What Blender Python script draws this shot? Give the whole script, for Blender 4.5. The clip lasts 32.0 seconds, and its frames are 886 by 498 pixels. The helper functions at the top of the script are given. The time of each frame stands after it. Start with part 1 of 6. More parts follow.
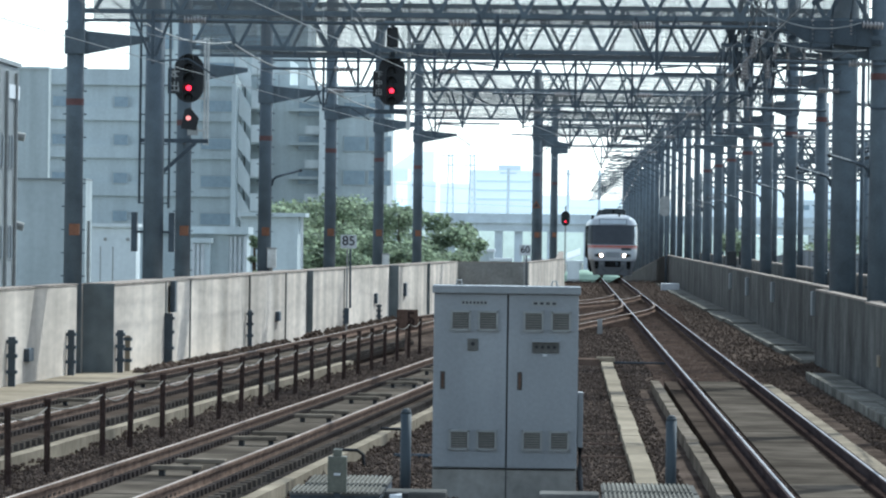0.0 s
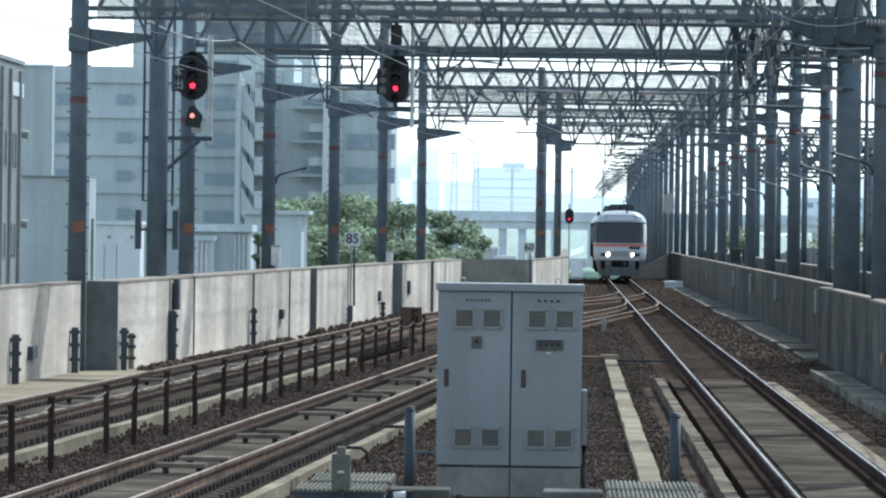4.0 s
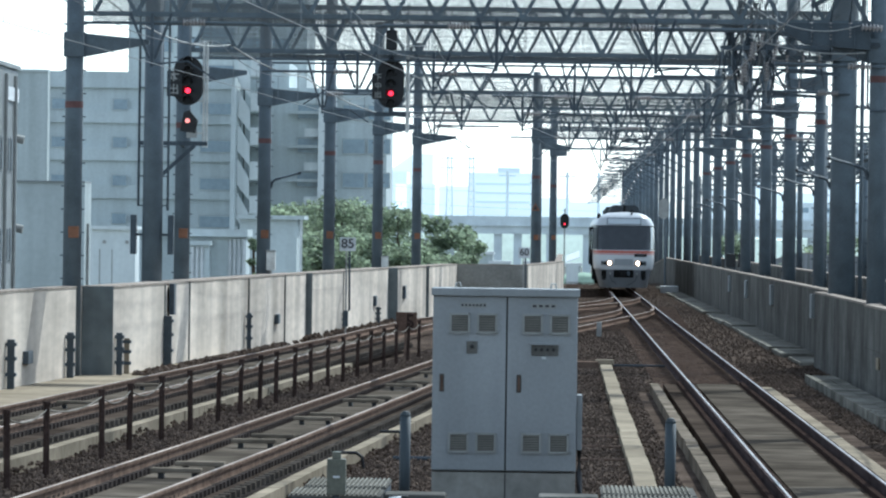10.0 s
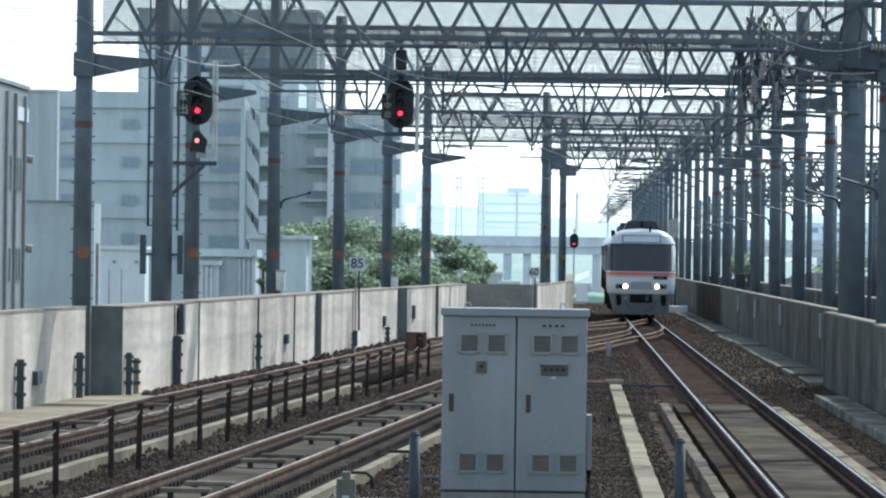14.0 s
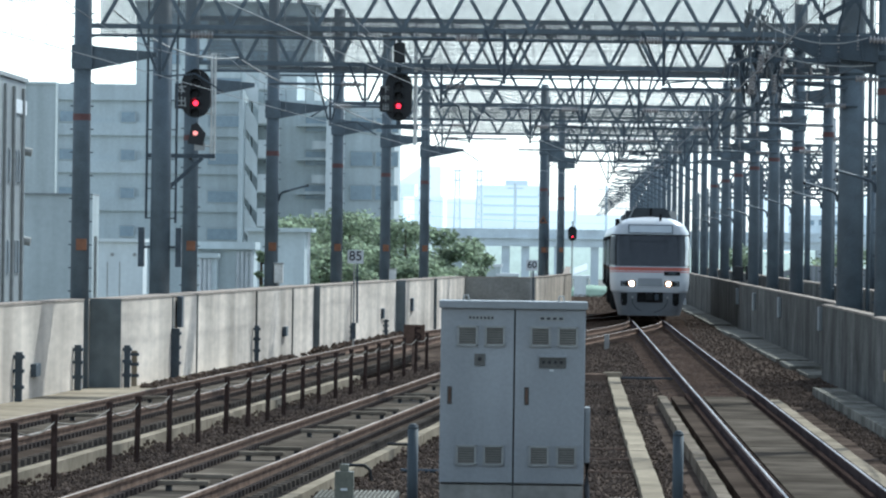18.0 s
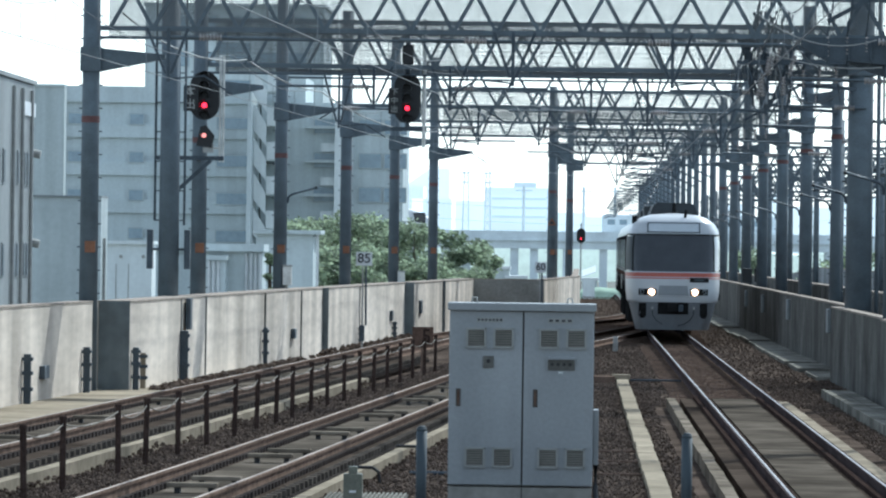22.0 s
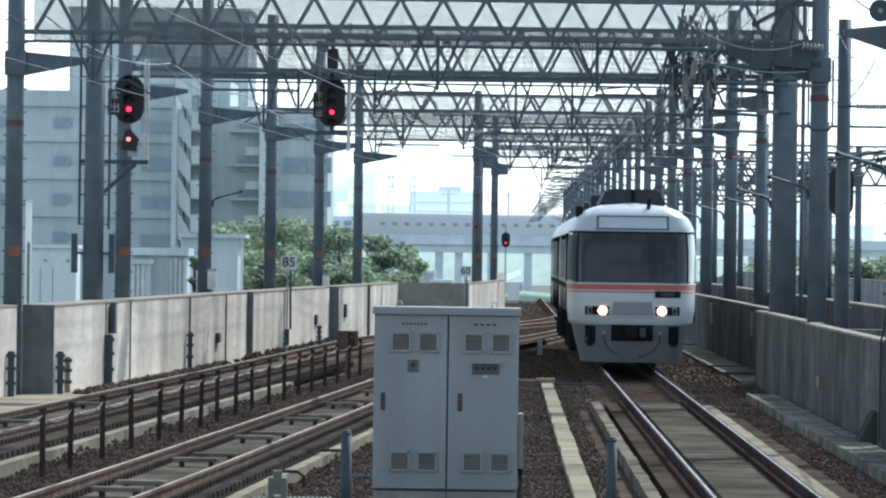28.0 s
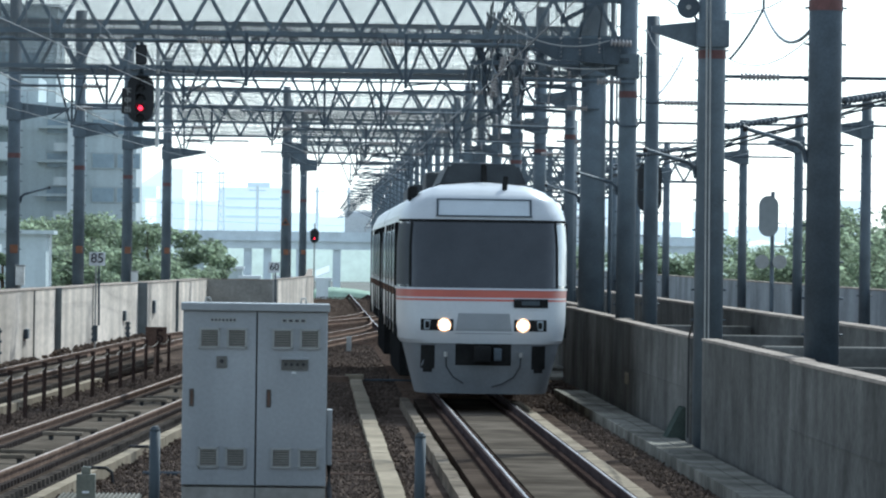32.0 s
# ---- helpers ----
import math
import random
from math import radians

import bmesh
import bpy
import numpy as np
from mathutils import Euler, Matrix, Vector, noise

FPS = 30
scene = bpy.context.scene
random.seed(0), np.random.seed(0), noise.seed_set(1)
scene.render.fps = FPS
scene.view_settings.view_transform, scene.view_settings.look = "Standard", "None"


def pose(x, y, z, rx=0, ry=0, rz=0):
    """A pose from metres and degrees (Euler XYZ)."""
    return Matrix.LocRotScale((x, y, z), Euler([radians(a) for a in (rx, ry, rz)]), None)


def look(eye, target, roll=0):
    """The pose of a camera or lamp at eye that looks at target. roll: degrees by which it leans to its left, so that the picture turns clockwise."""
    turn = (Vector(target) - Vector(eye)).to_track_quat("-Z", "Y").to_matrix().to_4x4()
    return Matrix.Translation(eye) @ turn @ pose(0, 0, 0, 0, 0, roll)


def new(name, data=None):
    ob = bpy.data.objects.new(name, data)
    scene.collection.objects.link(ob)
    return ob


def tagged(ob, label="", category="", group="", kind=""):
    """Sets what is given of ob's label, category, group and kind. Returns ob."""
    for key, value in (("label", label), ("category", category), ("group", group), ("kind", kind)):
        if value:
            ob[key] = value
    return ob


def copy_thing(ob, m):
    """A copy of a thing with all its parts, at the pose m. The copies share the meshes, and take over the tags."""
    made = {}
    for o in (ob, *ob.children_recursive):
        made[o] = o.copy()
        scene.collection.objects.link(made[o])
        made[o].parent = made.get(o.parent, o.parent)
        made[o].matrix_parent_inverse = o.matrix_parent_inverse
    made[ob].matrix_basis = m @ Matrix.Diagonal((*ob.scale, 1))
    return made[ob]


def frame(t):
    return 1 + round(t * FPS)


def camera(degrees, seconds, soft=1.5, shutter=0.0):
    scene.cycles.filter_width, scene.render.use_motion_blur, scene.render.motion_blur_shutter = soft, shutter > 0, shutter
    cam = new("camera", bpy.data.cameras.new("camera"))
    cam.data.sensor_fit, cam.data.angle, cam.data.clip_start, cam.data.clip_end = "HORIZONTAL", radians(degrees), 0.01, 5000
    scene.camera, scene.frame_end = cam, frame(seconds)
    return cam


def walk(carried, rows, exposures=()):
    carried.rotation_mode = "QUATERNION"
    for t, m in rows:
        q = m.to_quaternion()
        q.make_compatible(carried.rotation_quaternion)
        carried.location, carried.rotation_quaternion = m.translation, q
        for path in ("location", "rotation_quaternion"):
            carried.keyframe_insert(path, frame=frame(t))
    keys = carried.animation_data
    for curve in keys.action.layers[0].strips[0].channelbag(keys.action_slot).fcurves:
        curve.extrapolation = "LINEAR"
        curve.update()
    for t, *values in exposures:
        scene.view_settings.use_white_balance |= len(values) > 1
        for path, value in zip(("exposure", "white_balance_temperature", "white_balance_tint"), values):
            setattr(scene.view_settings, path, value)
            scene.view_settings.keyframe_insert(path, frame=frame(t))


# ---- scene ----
from itertools import product

# ---- camera: a tripod at the platform's end, turned slowly by hand ----
cam = camera(9.436, 32.0, soft=2.2)
EYE = (0.0, 0.0, 2.48)
ROLL = 0.8
PATH = [(0.0, 1.2844, -0.1749), (0.5, 1.3212, -0.1754), (1.0, 1.3208, -0.2032), (1.5, 1.3304, -0.1846), (2.0, 1.331, -0.1665), (2.5, 1.3489, -0.1803), (3.0, 1.3394, -0.2125), (3.5, 1.3395, -0.1989), (5.5, 1.2471, -0.2112), (6.0, 1.2569, -0.1564), (6.5, 1.2475, -0.1837), (7.0, 1.2475, -0.1837), (7.5, 1.2478, -0.1653), (8.0, 1.2657, -0.1746), (8.5, 1.2752, -0.1841), (9.0, 1.3035, -0.1474), (9.5, 1.2938, -0.1473), (10.0, 1.2758, -0.147), (10.5, 1.2758, -0.147), (11.0, 1.2849, -0.1381), (11.5, 1.3128, -0.1295), (12.0, 1.322, -0.1386), (12.5, 1.3216, -0.1477), (13.0, 1.3407, -0.1157), (13.5, 1.3758, 0.0871), (14.0, 1.38, 0.0638), (14.5, 1.351, -0.028), (16.5, 1.2314, 0.0014), (17.0, 1.2498, -0.0173), (17.5, 1.305, -0.0364), (18.0, 1.3602, -0.0146), (18.5, 1.3699, -0.0144), (19.0, 1.397, -0.0377), (19.5, 1.4344, -0.0105), (20.0, 1.4623, -0.0018), (20.5, 1.4712, -0.011), (21.0, 1.4621, -0.0109), (21.5, 1.4623, -0.0018), (22.0, 1.4528, 0.0073), (22.5, 1.4539, 0.0447), (23.0, 1.4627, 0.0259), (23.5, 1.4532, -0.0017), (24.0, 1.4531, 0.0073), (24.5, 1.4807, 0.0256), (26.5, 1.4348, 0.0169), (27.0, 1.3789, -0.0146), (27.5, 1.1856, 0.0482), (28.0, 0.6503, 0.0605), (28.5, 0.317, -0.0046), (29.0, 0.0955, -0.0105), (29.5, -0.1544, -0.0438), (30.0, -0.4037, -0.0403), (30.5, -0.635, -0.0558), (31.0, -0.8288, -0.0254), (31.5, -1.0582, 0.0424), (32.0, -1.3909, 0.047)]


def head(yaw, pitch):
    return pose(*EYE, 90 + pitch, 0, yaw) @ pose(0, 0, 0, 0, 0, ROLL)


walk(cam, [(t, head(yaw, pitch)) for t, yaw, pitch in PATH], [(0, 0.50, 5420, 0), (32, 0.50, 5420, 0)])

# ---- light: a high sun ahead and to the right, bright hazy sky ----
SUN_EL, SUN_AZ = 45.0, 27.0      # degrees above the horizon; to the right of straight ahead
world = bpy.data.worlds.new("world")
scene.world = world
world.use_nodes = True
nt = world.node_tree
sky = nt.nodes.new("ShaderNodeTexSky")
sky.sky_type, sky.sun_disc = "NISHITA", False
sky.sun_elevation, sky.sun_rotation = radians(SUN_EL), radians(SUN_AZ)
sky.air_density, sky.dust_density, sky.ozone_density = 1.0, 0.9, 1.5
nt.nodes["Background"].inputs[1].default_value = 0.17
haze = nt.nodes.new("ShaderNodeHueSaturation")      # thin haze pales the sky
haze.inputs["Saturation"].default_value = 0.38
nt.links.new(sky.outputs[0], haze.inputs["Color"])
nt.links.new(haze.outputs[0], nt.nodes["Background"].inputs[0])
sun = new("sun", bpy.data.lights.new("sun", "SUN"))
sun.data.energy, sun.data.angle, sun.data.color = 3.4, radians(0.6), (1.0, 0.94, 0.86)
sun.matrix_basis = look((0, 0, 0), (-math.sin(radians(SUN_AZ)) * math.cos(radians(SUN_EL)), -math.cos(radians(SUN_AZ)) * math.cos(radians(SUN_EL)), -math.sin(radians(SUN_EL))))


# ---- materials ----
def mat(name, col, rough=0.7, metal=0.0, var=0.25, scale=3.0, fine=40.0, bump=0.2, streak=0.0, dist=0.01, emit=0.0, island=0.0, spec=None, through_light=0.0, along=1.0):
    """A surface with broad stains, fine grain, upright streaks and relief, in metres."""
    m = bpy.data.materials.new(name)
    m.use_nodes = True
    t = m.node_tree
    b = t.nodes["Principled BSDF"]
    b.inputs["Roughness"].default_value, b.inputs["Metallic"].default_value = rough, metal
    b.inputs["Specular IOR Level"].default_value = spec if spec is not None else (0.0 if rough > 0.78 else 0.5)
    geo = t.nodes.new("ShaderNodeNewGeometry")
    broad, grain = t.nodes.new("ShaderNodeTexNoise"), t.nodes.new("ShaderNodeTexNoise")
    place = geo.outputs["Position"]
    if along != 1.0:      # stains drawn out along the walls, as cast in long lifts
        run = t.nodes.new("ShaderNodeMapping")
        run.inputs["Scale"].default_value = (1, along, 1)
        t.links.new(place, run.inputs["Vector"])
        place = run.outputs[0]
    for n, sc, det in ((broad, scale, 6), (grain, fine, 3)):
        n.inputs["Scale"].default_value, n.inputs["Detail"].default_value = sc, det
        t.links.new(place, n.inputs["Vector"])
    last = None

    def times(a, fac_out, amount, lo=0.3, hi=0.7):
        r = t.nodes.new("ShaderNodeMapRange")
        r.inputs["From Min"].default_value, r.inputs["From Max"].default_value = lo, hi
        r.inputs["To Min"].default_value, r.inputs["To Max"].default_value = 1 - amount, 1 + amount
        t.links.new(fac_out, r.inputs["Value"])
        mul = t.nodes.new("ShaderNodeVectorMath")
        mul.operation = "SCALE"
        if a is None:
            mul.inputs[0].default_value = col[:3]
        else:
            t.links.new(a, mul.inputs[0])
        t.links.new(r.outputs[0], mul.inputs["Scale"])
        return mul.outputs[0]

    last = times(None, broad.outputs["Fac"], var)
    last = times(last, grain.outputs["Fac"], var * 0.6)
    if streak:
        mp = t.nodes.new("ShaderNodeMapping")
        mp.inputs["Scale"].default_value = (1.6, 0.42, 0.12)
        st = t.nodes.new("ShaderNodeTexNoise")
        st.inputs["Scale"].default_value, st.inputs["Detail"].default_value = 1.0, 3
        t.links.new(geo.outputs["Position"], mp.inputs["Vector"])
        t.links.new(mp.outputs[0], st.inputs["Vector"])
        last = times(last, st.outputs["Fac"], streak, 0.35, 0.65)
    if island:
        last = times(last, geo.outputs["Random Per Island"], island, 0.0, 1.0)
    t.links.new(last, b.inputs["Base Color"])
    if bump:
        bp = t.nodes.new("ShaderNodeBump")
        bp.inputs["Strength"].default_value, bp.inputs["Distance"].default_value = bump, dist
        t.links.new(grain.outputs["Fac"], bp.inputs["Height"])
        t.links.new(bp.outputs[0], b.inputs["Normal"])
    if through_light:
        tl, mix = t.nodes.new("ShaderNodeBsdfTranslucent"), t.nodes.new("ShaderNodeMixShader")
        mix.inputs[0].default_value = through_light
        t.links.new(last, tl.inputs["Color"])
        t.links.new(b.outputs[0], mix.inputs[1])
        t.links.new(tl.outputs[0], mix.inputs[2])
        t.links.new(mix.outputs[0], t.nodes["Material Output"].inputs["Surface"])
    if emit:
        b.inputs["Emission Color"].default_value = (*col[:3], 1)
        b.inputs["Emission Strength"].default_value = emit
    return m


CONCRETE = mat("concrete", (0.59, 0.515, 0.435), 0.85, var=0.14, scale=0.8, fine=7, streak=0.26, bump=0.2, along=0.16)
# Dark concrete; on the right-hand walls its tone also holds their shade.
CONCRETE_DARK = mat("dark_concrete", (0.135, 0.13, 0.119), 0.9, var=0.28, scale=1.1, fine=12, streak=0.2, bump=0.2)
SLAB = mat("centre_slab", (0.094, 0.079, 0.063), 0.9, var=0.45, scale=0.5, fine=2.2, bump=0.15)
BED = mat("track_slab", (0.062, 0.048, 0.038), 0.9, var=0.35, scale=0.4, fine=2.5, bump=0.15)
CONCRETE_OLD = mat("concrete_old", (0.28, 0.268, 0.24), 0.9, var=0.22, scale=0.9, fine=10, bump=0.15, along=0.1)
KERB = mat("kerb_concrete", (0.27, 0.228, 0.17), 0.85, var=0.26, scale=0.6, fine=5, bump=0.2)
FARWALL = mat("outer_wall_concrete", (0.30, 0.31, 0.31), 0.9, var=0.2, scale=0.7, fine=8, streak=0.2, bump=0.1)
DUCT_LID = mat("dirty_duct_lid", (0.185, 0.175, 0.15), 0.9, var=0.45, scale=0.9, fine=6, bump=0.25)
SOILED = mat("soiled_kerb", (0.165, 0.138, 0.108), 0.9, var=0.45, scale=0.7, fine=5, bump=0.25)
# End faces of the left wall: their shade is put into this tone.
RETURN = mat("shaded_end_face", (0.15, 0.165, 0.165), 0.9, var=0.2, scale=0.5, fine=4, streak=0.15, bump=0.1)
COPING = mat("coping", (0.31, 0.265, 0.225), 0.85, var=0.25, scale=2.0, fine=30, bump=0.4)
BALLAST = mat("ballast", (0.080, 0.061, 0.049), 0.95, var=0.5, scale=1.0, fine=14, bump=1.0, dist=0.06)
STONE = mat("ballast_stone", (0.104, 0.079, 0.063), 0.95, var=0.3, scale=2, fine=20, bump=0.3, island=0.45)
RUST = mat("rail_side", (0.168, 0.119, 0.092), 0.85, 0.0, var=0.3, scale=4, fine=60)
# Straight track: the shade on the rails' visible sides is in this darker tone.
RAILSIDE = mat("shaded_rail_side", (0.075, 0.058, 0.056), 0.8, 0.0, var=0.3, scale=0.8, fine=30)
RAILTOP = mat("rail_head", (0.27, 0.25, 0.235), 0.38, 0.6, var=0.25, scale=0.6, fine=80, bump=0.05)
RAILDULL = mat("dull_rail_head", (0.36, 0.305, 0.265), 0.8, 0.0, var=0.3, scale=0.5, fine=60, bump=0.05, spec=0.12)
STEEL = mat("painted_steel", (0.086, 0.106, 0.122), 0.55, 0.0, var=0.2, scale=2.5, fine=30, bump=0.1, streak=0.15)
STEELDARK = mat("dark_steel", (0.05, 0.064, 0.078), 0.6, 0.1, var=0.25, scale=3, fine=30, bump=0.1)
GALV = mat("galvanised", (0.33, 0.325, 0.305), 0.6, 0.2, var=0.15, scale=4, fine=40, bump=0.1)
MESHWIRE = mat("mesh_wire", (0.16, 0.165, 0.162), 0.6, 0.1, var=0.15, scale=2, fine=30, bump=0)
ORANGE = mat("orange_band", (0.20, 0.085, 0.042), 0.7, var=0.2, scale=8, fine=40)
RED_BAND = mat("red_band", (0.115, 0.05, 0.045), 0.7, var=0.2, scale=8, fine=40)
CABINET = mat("cabinet_paint", (0.272, 0.282, 0.288), 0.5, var=0.10, scale=1.2, fine=25, streak=0.10, bump=0.06)
CABINET_TOP = mat("cabinet_roof", (0.235, 0.245, 0.248), 0.5, var=0.08, scale=2, fine=25)
LOUVRE = mat("louvre", (0.07, 0.07, 0.065), 0.7, var=0.15, scale=10, fine=60)
LOUVRE_FRAME = mat("louvre_frame", (0.27, 0.27, 0.255), 0.5, 0.2, var=0.1)
SLAT = mat("louvre_slat", (0.17, 0.158, 0.132), 0.6, var=0.2)
ANCHOR = mat("worn_anchor_block", (0.082, 0.07, 0.059), 0.9, var=0.35, scale=0.8, fine=12)
TEETH = mat("anchor_block", (0.034, 0.029, 0.026), 0.9, var=0.35, scale=5, fine=30)
BLACK = mat("black_housing", (0.012, 0.012, 0.013), 0.55, var=0.2, bump=0.05)
WHITE = mat("white_sign", (0.62, 0.63, 0.63), 0.6, var=0.1)
POSTBLUE = mat("bollard_paint", (0.038, 0.05, 0.058), 0.65, var=0.1)
MARKER = mat("marker_plate", (0.13, 0.085, 0.065), 0.8, var=0.35, scale=6, fine=40)
PALEPIPE = mat("pale_pipe", (0.62, 0.61, 0.57), 0.6, var=0.2, scale=3, fine=30)
CLIP = mat("rail_clip", (0.06, 0.05, 0.045), 0.9, 0.0, var=0.3, scale=5, fine=40)
ROPE = mat("rope", (0.20, 0.18, 0.155), 0.8)
FENCE = mat("fence_post", (0.05, 0.035, 0.03), 0.85, var=0.3, scale=5)
WIRE = mat("wire", (0.20, 0.21, 0.22), 0.4, 0.6, bump=0)
WIREBRIGHT = mat("wire_bright", (0.10, 0.105, 0.11), 0.6, 0.1, bump=0)
RUBBER = mat("cable_sheath", (0.045, 0.048, 0.05), 0.9, var=0.2, bump=0)
PORCELAIN = mat("porcelain", (0.30, 0.275, 0.26), 0.25, var=0.1, bump=0)
RED_LAMP = mat("red_lamp", (1.0, 0.02, 0.05), 0.3, emit=2.6, bump=0, var=0.0)
HEADLAMP = mat("headlamp", (1.0, 0.90, 0.74), 0.3, emit=40.0, bump=0, var=0.0)
HALO = mat("lamp_halo", (1.0, 0.55, 0.30), 0.3, emit=0.8, bump=0, var=0.0)
SHUNT = mat("shunt_lens", (1.0, 0.30, 0.25), 0.3, emit=0.9, bump=0, var=0.0)
NOSEGREY = mat("nose_grey", (0.22, 0.23, 0.24), 0.4, var=0.06, bump=0.02)
TRAINWHITE = mat("train_white", (0.475, 0.485, 0.495), 0.3, var=0.05, scale=1.2, fine=20, bump=0.02)
TRAINSTEEL = mat("train_stainless", (0.38, 0.385, 0.385), 0.32, 0.85, var=0.1, scale=1.5, fine=20, bump=0.05)
TRAINRED = mat("train_red", (0.40, 0.088, 0.055), 0.4, var=0.06, bump=0.02)
TRAINGREY = mat("train_skirt", (0.155, 0.165, 0.175), 0.5, var=0.12, scale=2, fine=20, bump=0.05)
TRAINROOF = mat("train_roof", (0.03, 0.034, 0.036), 0.7, var=0.2, scale=3)
GLASSDARK = mat("tinted_glass", (0.042, 0.045, 0.05), 0.08, var=0.1, bump=0)
GLASSDULL = mat("dull_dark_glass", (0.035, 0.04, 0.045), 0.5, var=0.1, bump=0, spec=0.15)
DISPLAY = mat("display_cover", (0.50, 0.53, 0.55), 0.3, var=0.06, bump=0)
GLASSPALE = mat("display_glass", (0.30, 0.33, 0.35), 0.25, var=0.1, bump=0)
UNDER = mat("underframe", (0.02, 0.02, 0.02), 0.8, var=0.3)
# Apartment paint and window glass are paled and blued to hold the haze.
BLDG_A = mat("hazed_apartment_paint", (0.54, 0.585, 0.585), 0.9, var=0.08, scale=0.3, fine=5, streak=0.06, bump=0.05)
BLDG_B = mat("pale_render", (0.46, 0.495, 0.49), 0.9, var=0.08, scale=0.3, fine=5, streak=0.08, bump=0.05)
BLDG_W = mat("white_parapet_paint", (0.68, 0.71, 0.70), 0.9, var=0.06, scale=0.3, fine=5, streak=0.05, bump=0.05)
BLDG_C = mat("grey_panel", (0.22, 0.235, 0.235), 0.7, var=0.1, scale=0.5, fine=6, streak=0.12, bump=0.05)
WINDOWDARK = mat("window_glass", (0.27, 0.34, 0.39), 0.15, var=0.1, bump=0)
# Leaf green is lifted above real foliage: haze put into the colour.
LEAF = mat("leaf", (0.25, 0.30, 0.20), 0.6, var=0.25, scale=0.6, fine=5, bump=0, island=0.45, through_light=0.6)
BARK = mat("bark", (0.09, 0.07, 0.05), 0.9, var=0.3, scale=3)
GROUNDMAT = mat("town_ground", (0.20, 0.20, 0.18), 0.95, var=0.3, scale=0.05, fine=1.0, bump=0.2)
# Pale blue for everything at the overpass: the haze is put into the colour.
BRIDGE = mat("hazed_overpass", (0.68, 0.73, 0.75), 0.9, var=0.1, scale=0.3, fine=4)
INK = mat("sign_ink", (0.03, 0.03, 0.035), 0.6, bump=0)
OLIVE = mat("olive_box_paint", (0.112, 0.113, 0.086), 0.6, var=0.25, scale=4, fine=40)
GREEN_MOSS = mat("mossy_buttress", (0.06, 0.072, 0.062), 0.95, var=0.3)


# ---- building blocks ----
def part(name, bm, material, parent=None, label="", m=None, smooth=False):
    me = bpy.data.meshes.new(name)
    bmesh.ops.recalc_face_normals(bm, faces=bm.faces)
    if smooth:
        for f in bm.faces:
            f.smooth = True
    bm.to_mesh(me)
    bm.free()
    me.materials.append(material)
    ob = new(name, me)
    if parent:
        ob.parent = parent
    if m:
        ob.matrix_basis = m
    if label:
        ob["label"] = label
    return ob


def again(ob, m, parent=None):
    """Another object on the same mesh."""
    o = new(ob.name.split(".")[0], ob.data)
    o.parent = parent or ob.parent
    o.matrix_basis = m
    return o


def thing(name, label, category, m=None, group="", kind=""):
    o = new(name)
    o.empty_display_size = 0.2
    if m:
        o.matrix_basis = m
    return tagged(o, label, category, group, kind)


def box(x0, x1, y0, y1, z0, z1, bm=None, bevel=0.0):
    bm = bm or bmesh.new()
    v = [bm.verts.new(p) for p in product((x0, x1), (y0, y1), (z0, z1))]
    fs = [bm.faces.new([v[i] for i in q]) for q in ((0, 1, 3, 2), (4, 6, 7, 5), (0, 4, 5, 1), (2, 3, 7, 6), (0, 2, 6, 4), (1, 5, 7, 3))]
    if bevel:
        es = {e for f in fs for e in f.edges}
        bmesh.ops.bevel(bm, geom=list(es), offset=bevel, segments=2, affect="EDGES", profile=0.6)
    return bm


def rod(a, b, r, n=6, bm=None, r2=None, caps=True):
    """A round bar from a to b."""
    bm = bm or bmesh.new()
    a, b = Vector(a), Vector(b)
    d = b - a
    q = d.to_track_quat("Z", "Y")
    rings = []
    for p, rr in ((a, r), (b, r if r2 is None else r2)):
        rings.append([bm.verts.new(p + q @ Vector((rr * math.cos(2 * math.pi * i / n), rr * math.sin(2 * math.pi * i / n), 0))) for i in range(n)])
    for i in range(n):
        bm.faces.new((rings[0][i], rings[0][(i + 1) % n], rings[1][(i + 1) % n], rings[1][i]))
    if caps:
        bm.faces.new(rings[0][::-1])
        bm.faces.new(rings[1])
    return bm


def bar(a, b, w, h, bm=None):
    """A square bar from a to b."""
    bm = bm or bmesh.new()
    a, b = Vector(a), Vector(b)
    q = (b - a).to_track_quat("Z", "Y")
    rings = [[bm.verts.new(p + q @ Vector((sx * w / 2, sy * h / 2, 0))) for sx, sy in ((-1, -1), (1, -1), (1, 1), (-1, 1))] for p in (a, b)]
    for i in range(4):
        bm.faces.new((rings[0][i], rings[0][(i + 1) % 4], rings[1][(i + 1) % 4], rings[1][i]))
    bm.faces.new(rings[0][::-1])
    bm.faces.new(rings[1])
    return bm


def sweep(profile, line, bm=None, close=True):
    """A profile of (across, up) carried along a line of (x, y, z), across lying level."""
    bm = bm or bmesh.new()
    rings = []
    for i, p in enumerate(line):
        a, b = Vector(line[max(i - 1, 0)]), Vector(line[min(i + 1, len(line) - 1)])
        d = (b - a).normalized()
        side = Vector((d.y, -d.x, 0)).normalized()
        rings.append([bm.verts.new(Vector(p) + side * u + Vector((0, 0, v))) for u, v in profile])
    n = len(profile)
    for r0, r1 in zip(rings, rings[1:]):
        for i in range(n if close else n - 1):
            bm.faces.new((r0[i], r0[(i + 1) % n], r1[(i + 1) % n], r1[i]))
    if close:
        bm.faces.new(rings[0][::-1])
        bm.faces.new(rings[-1])
    return bm


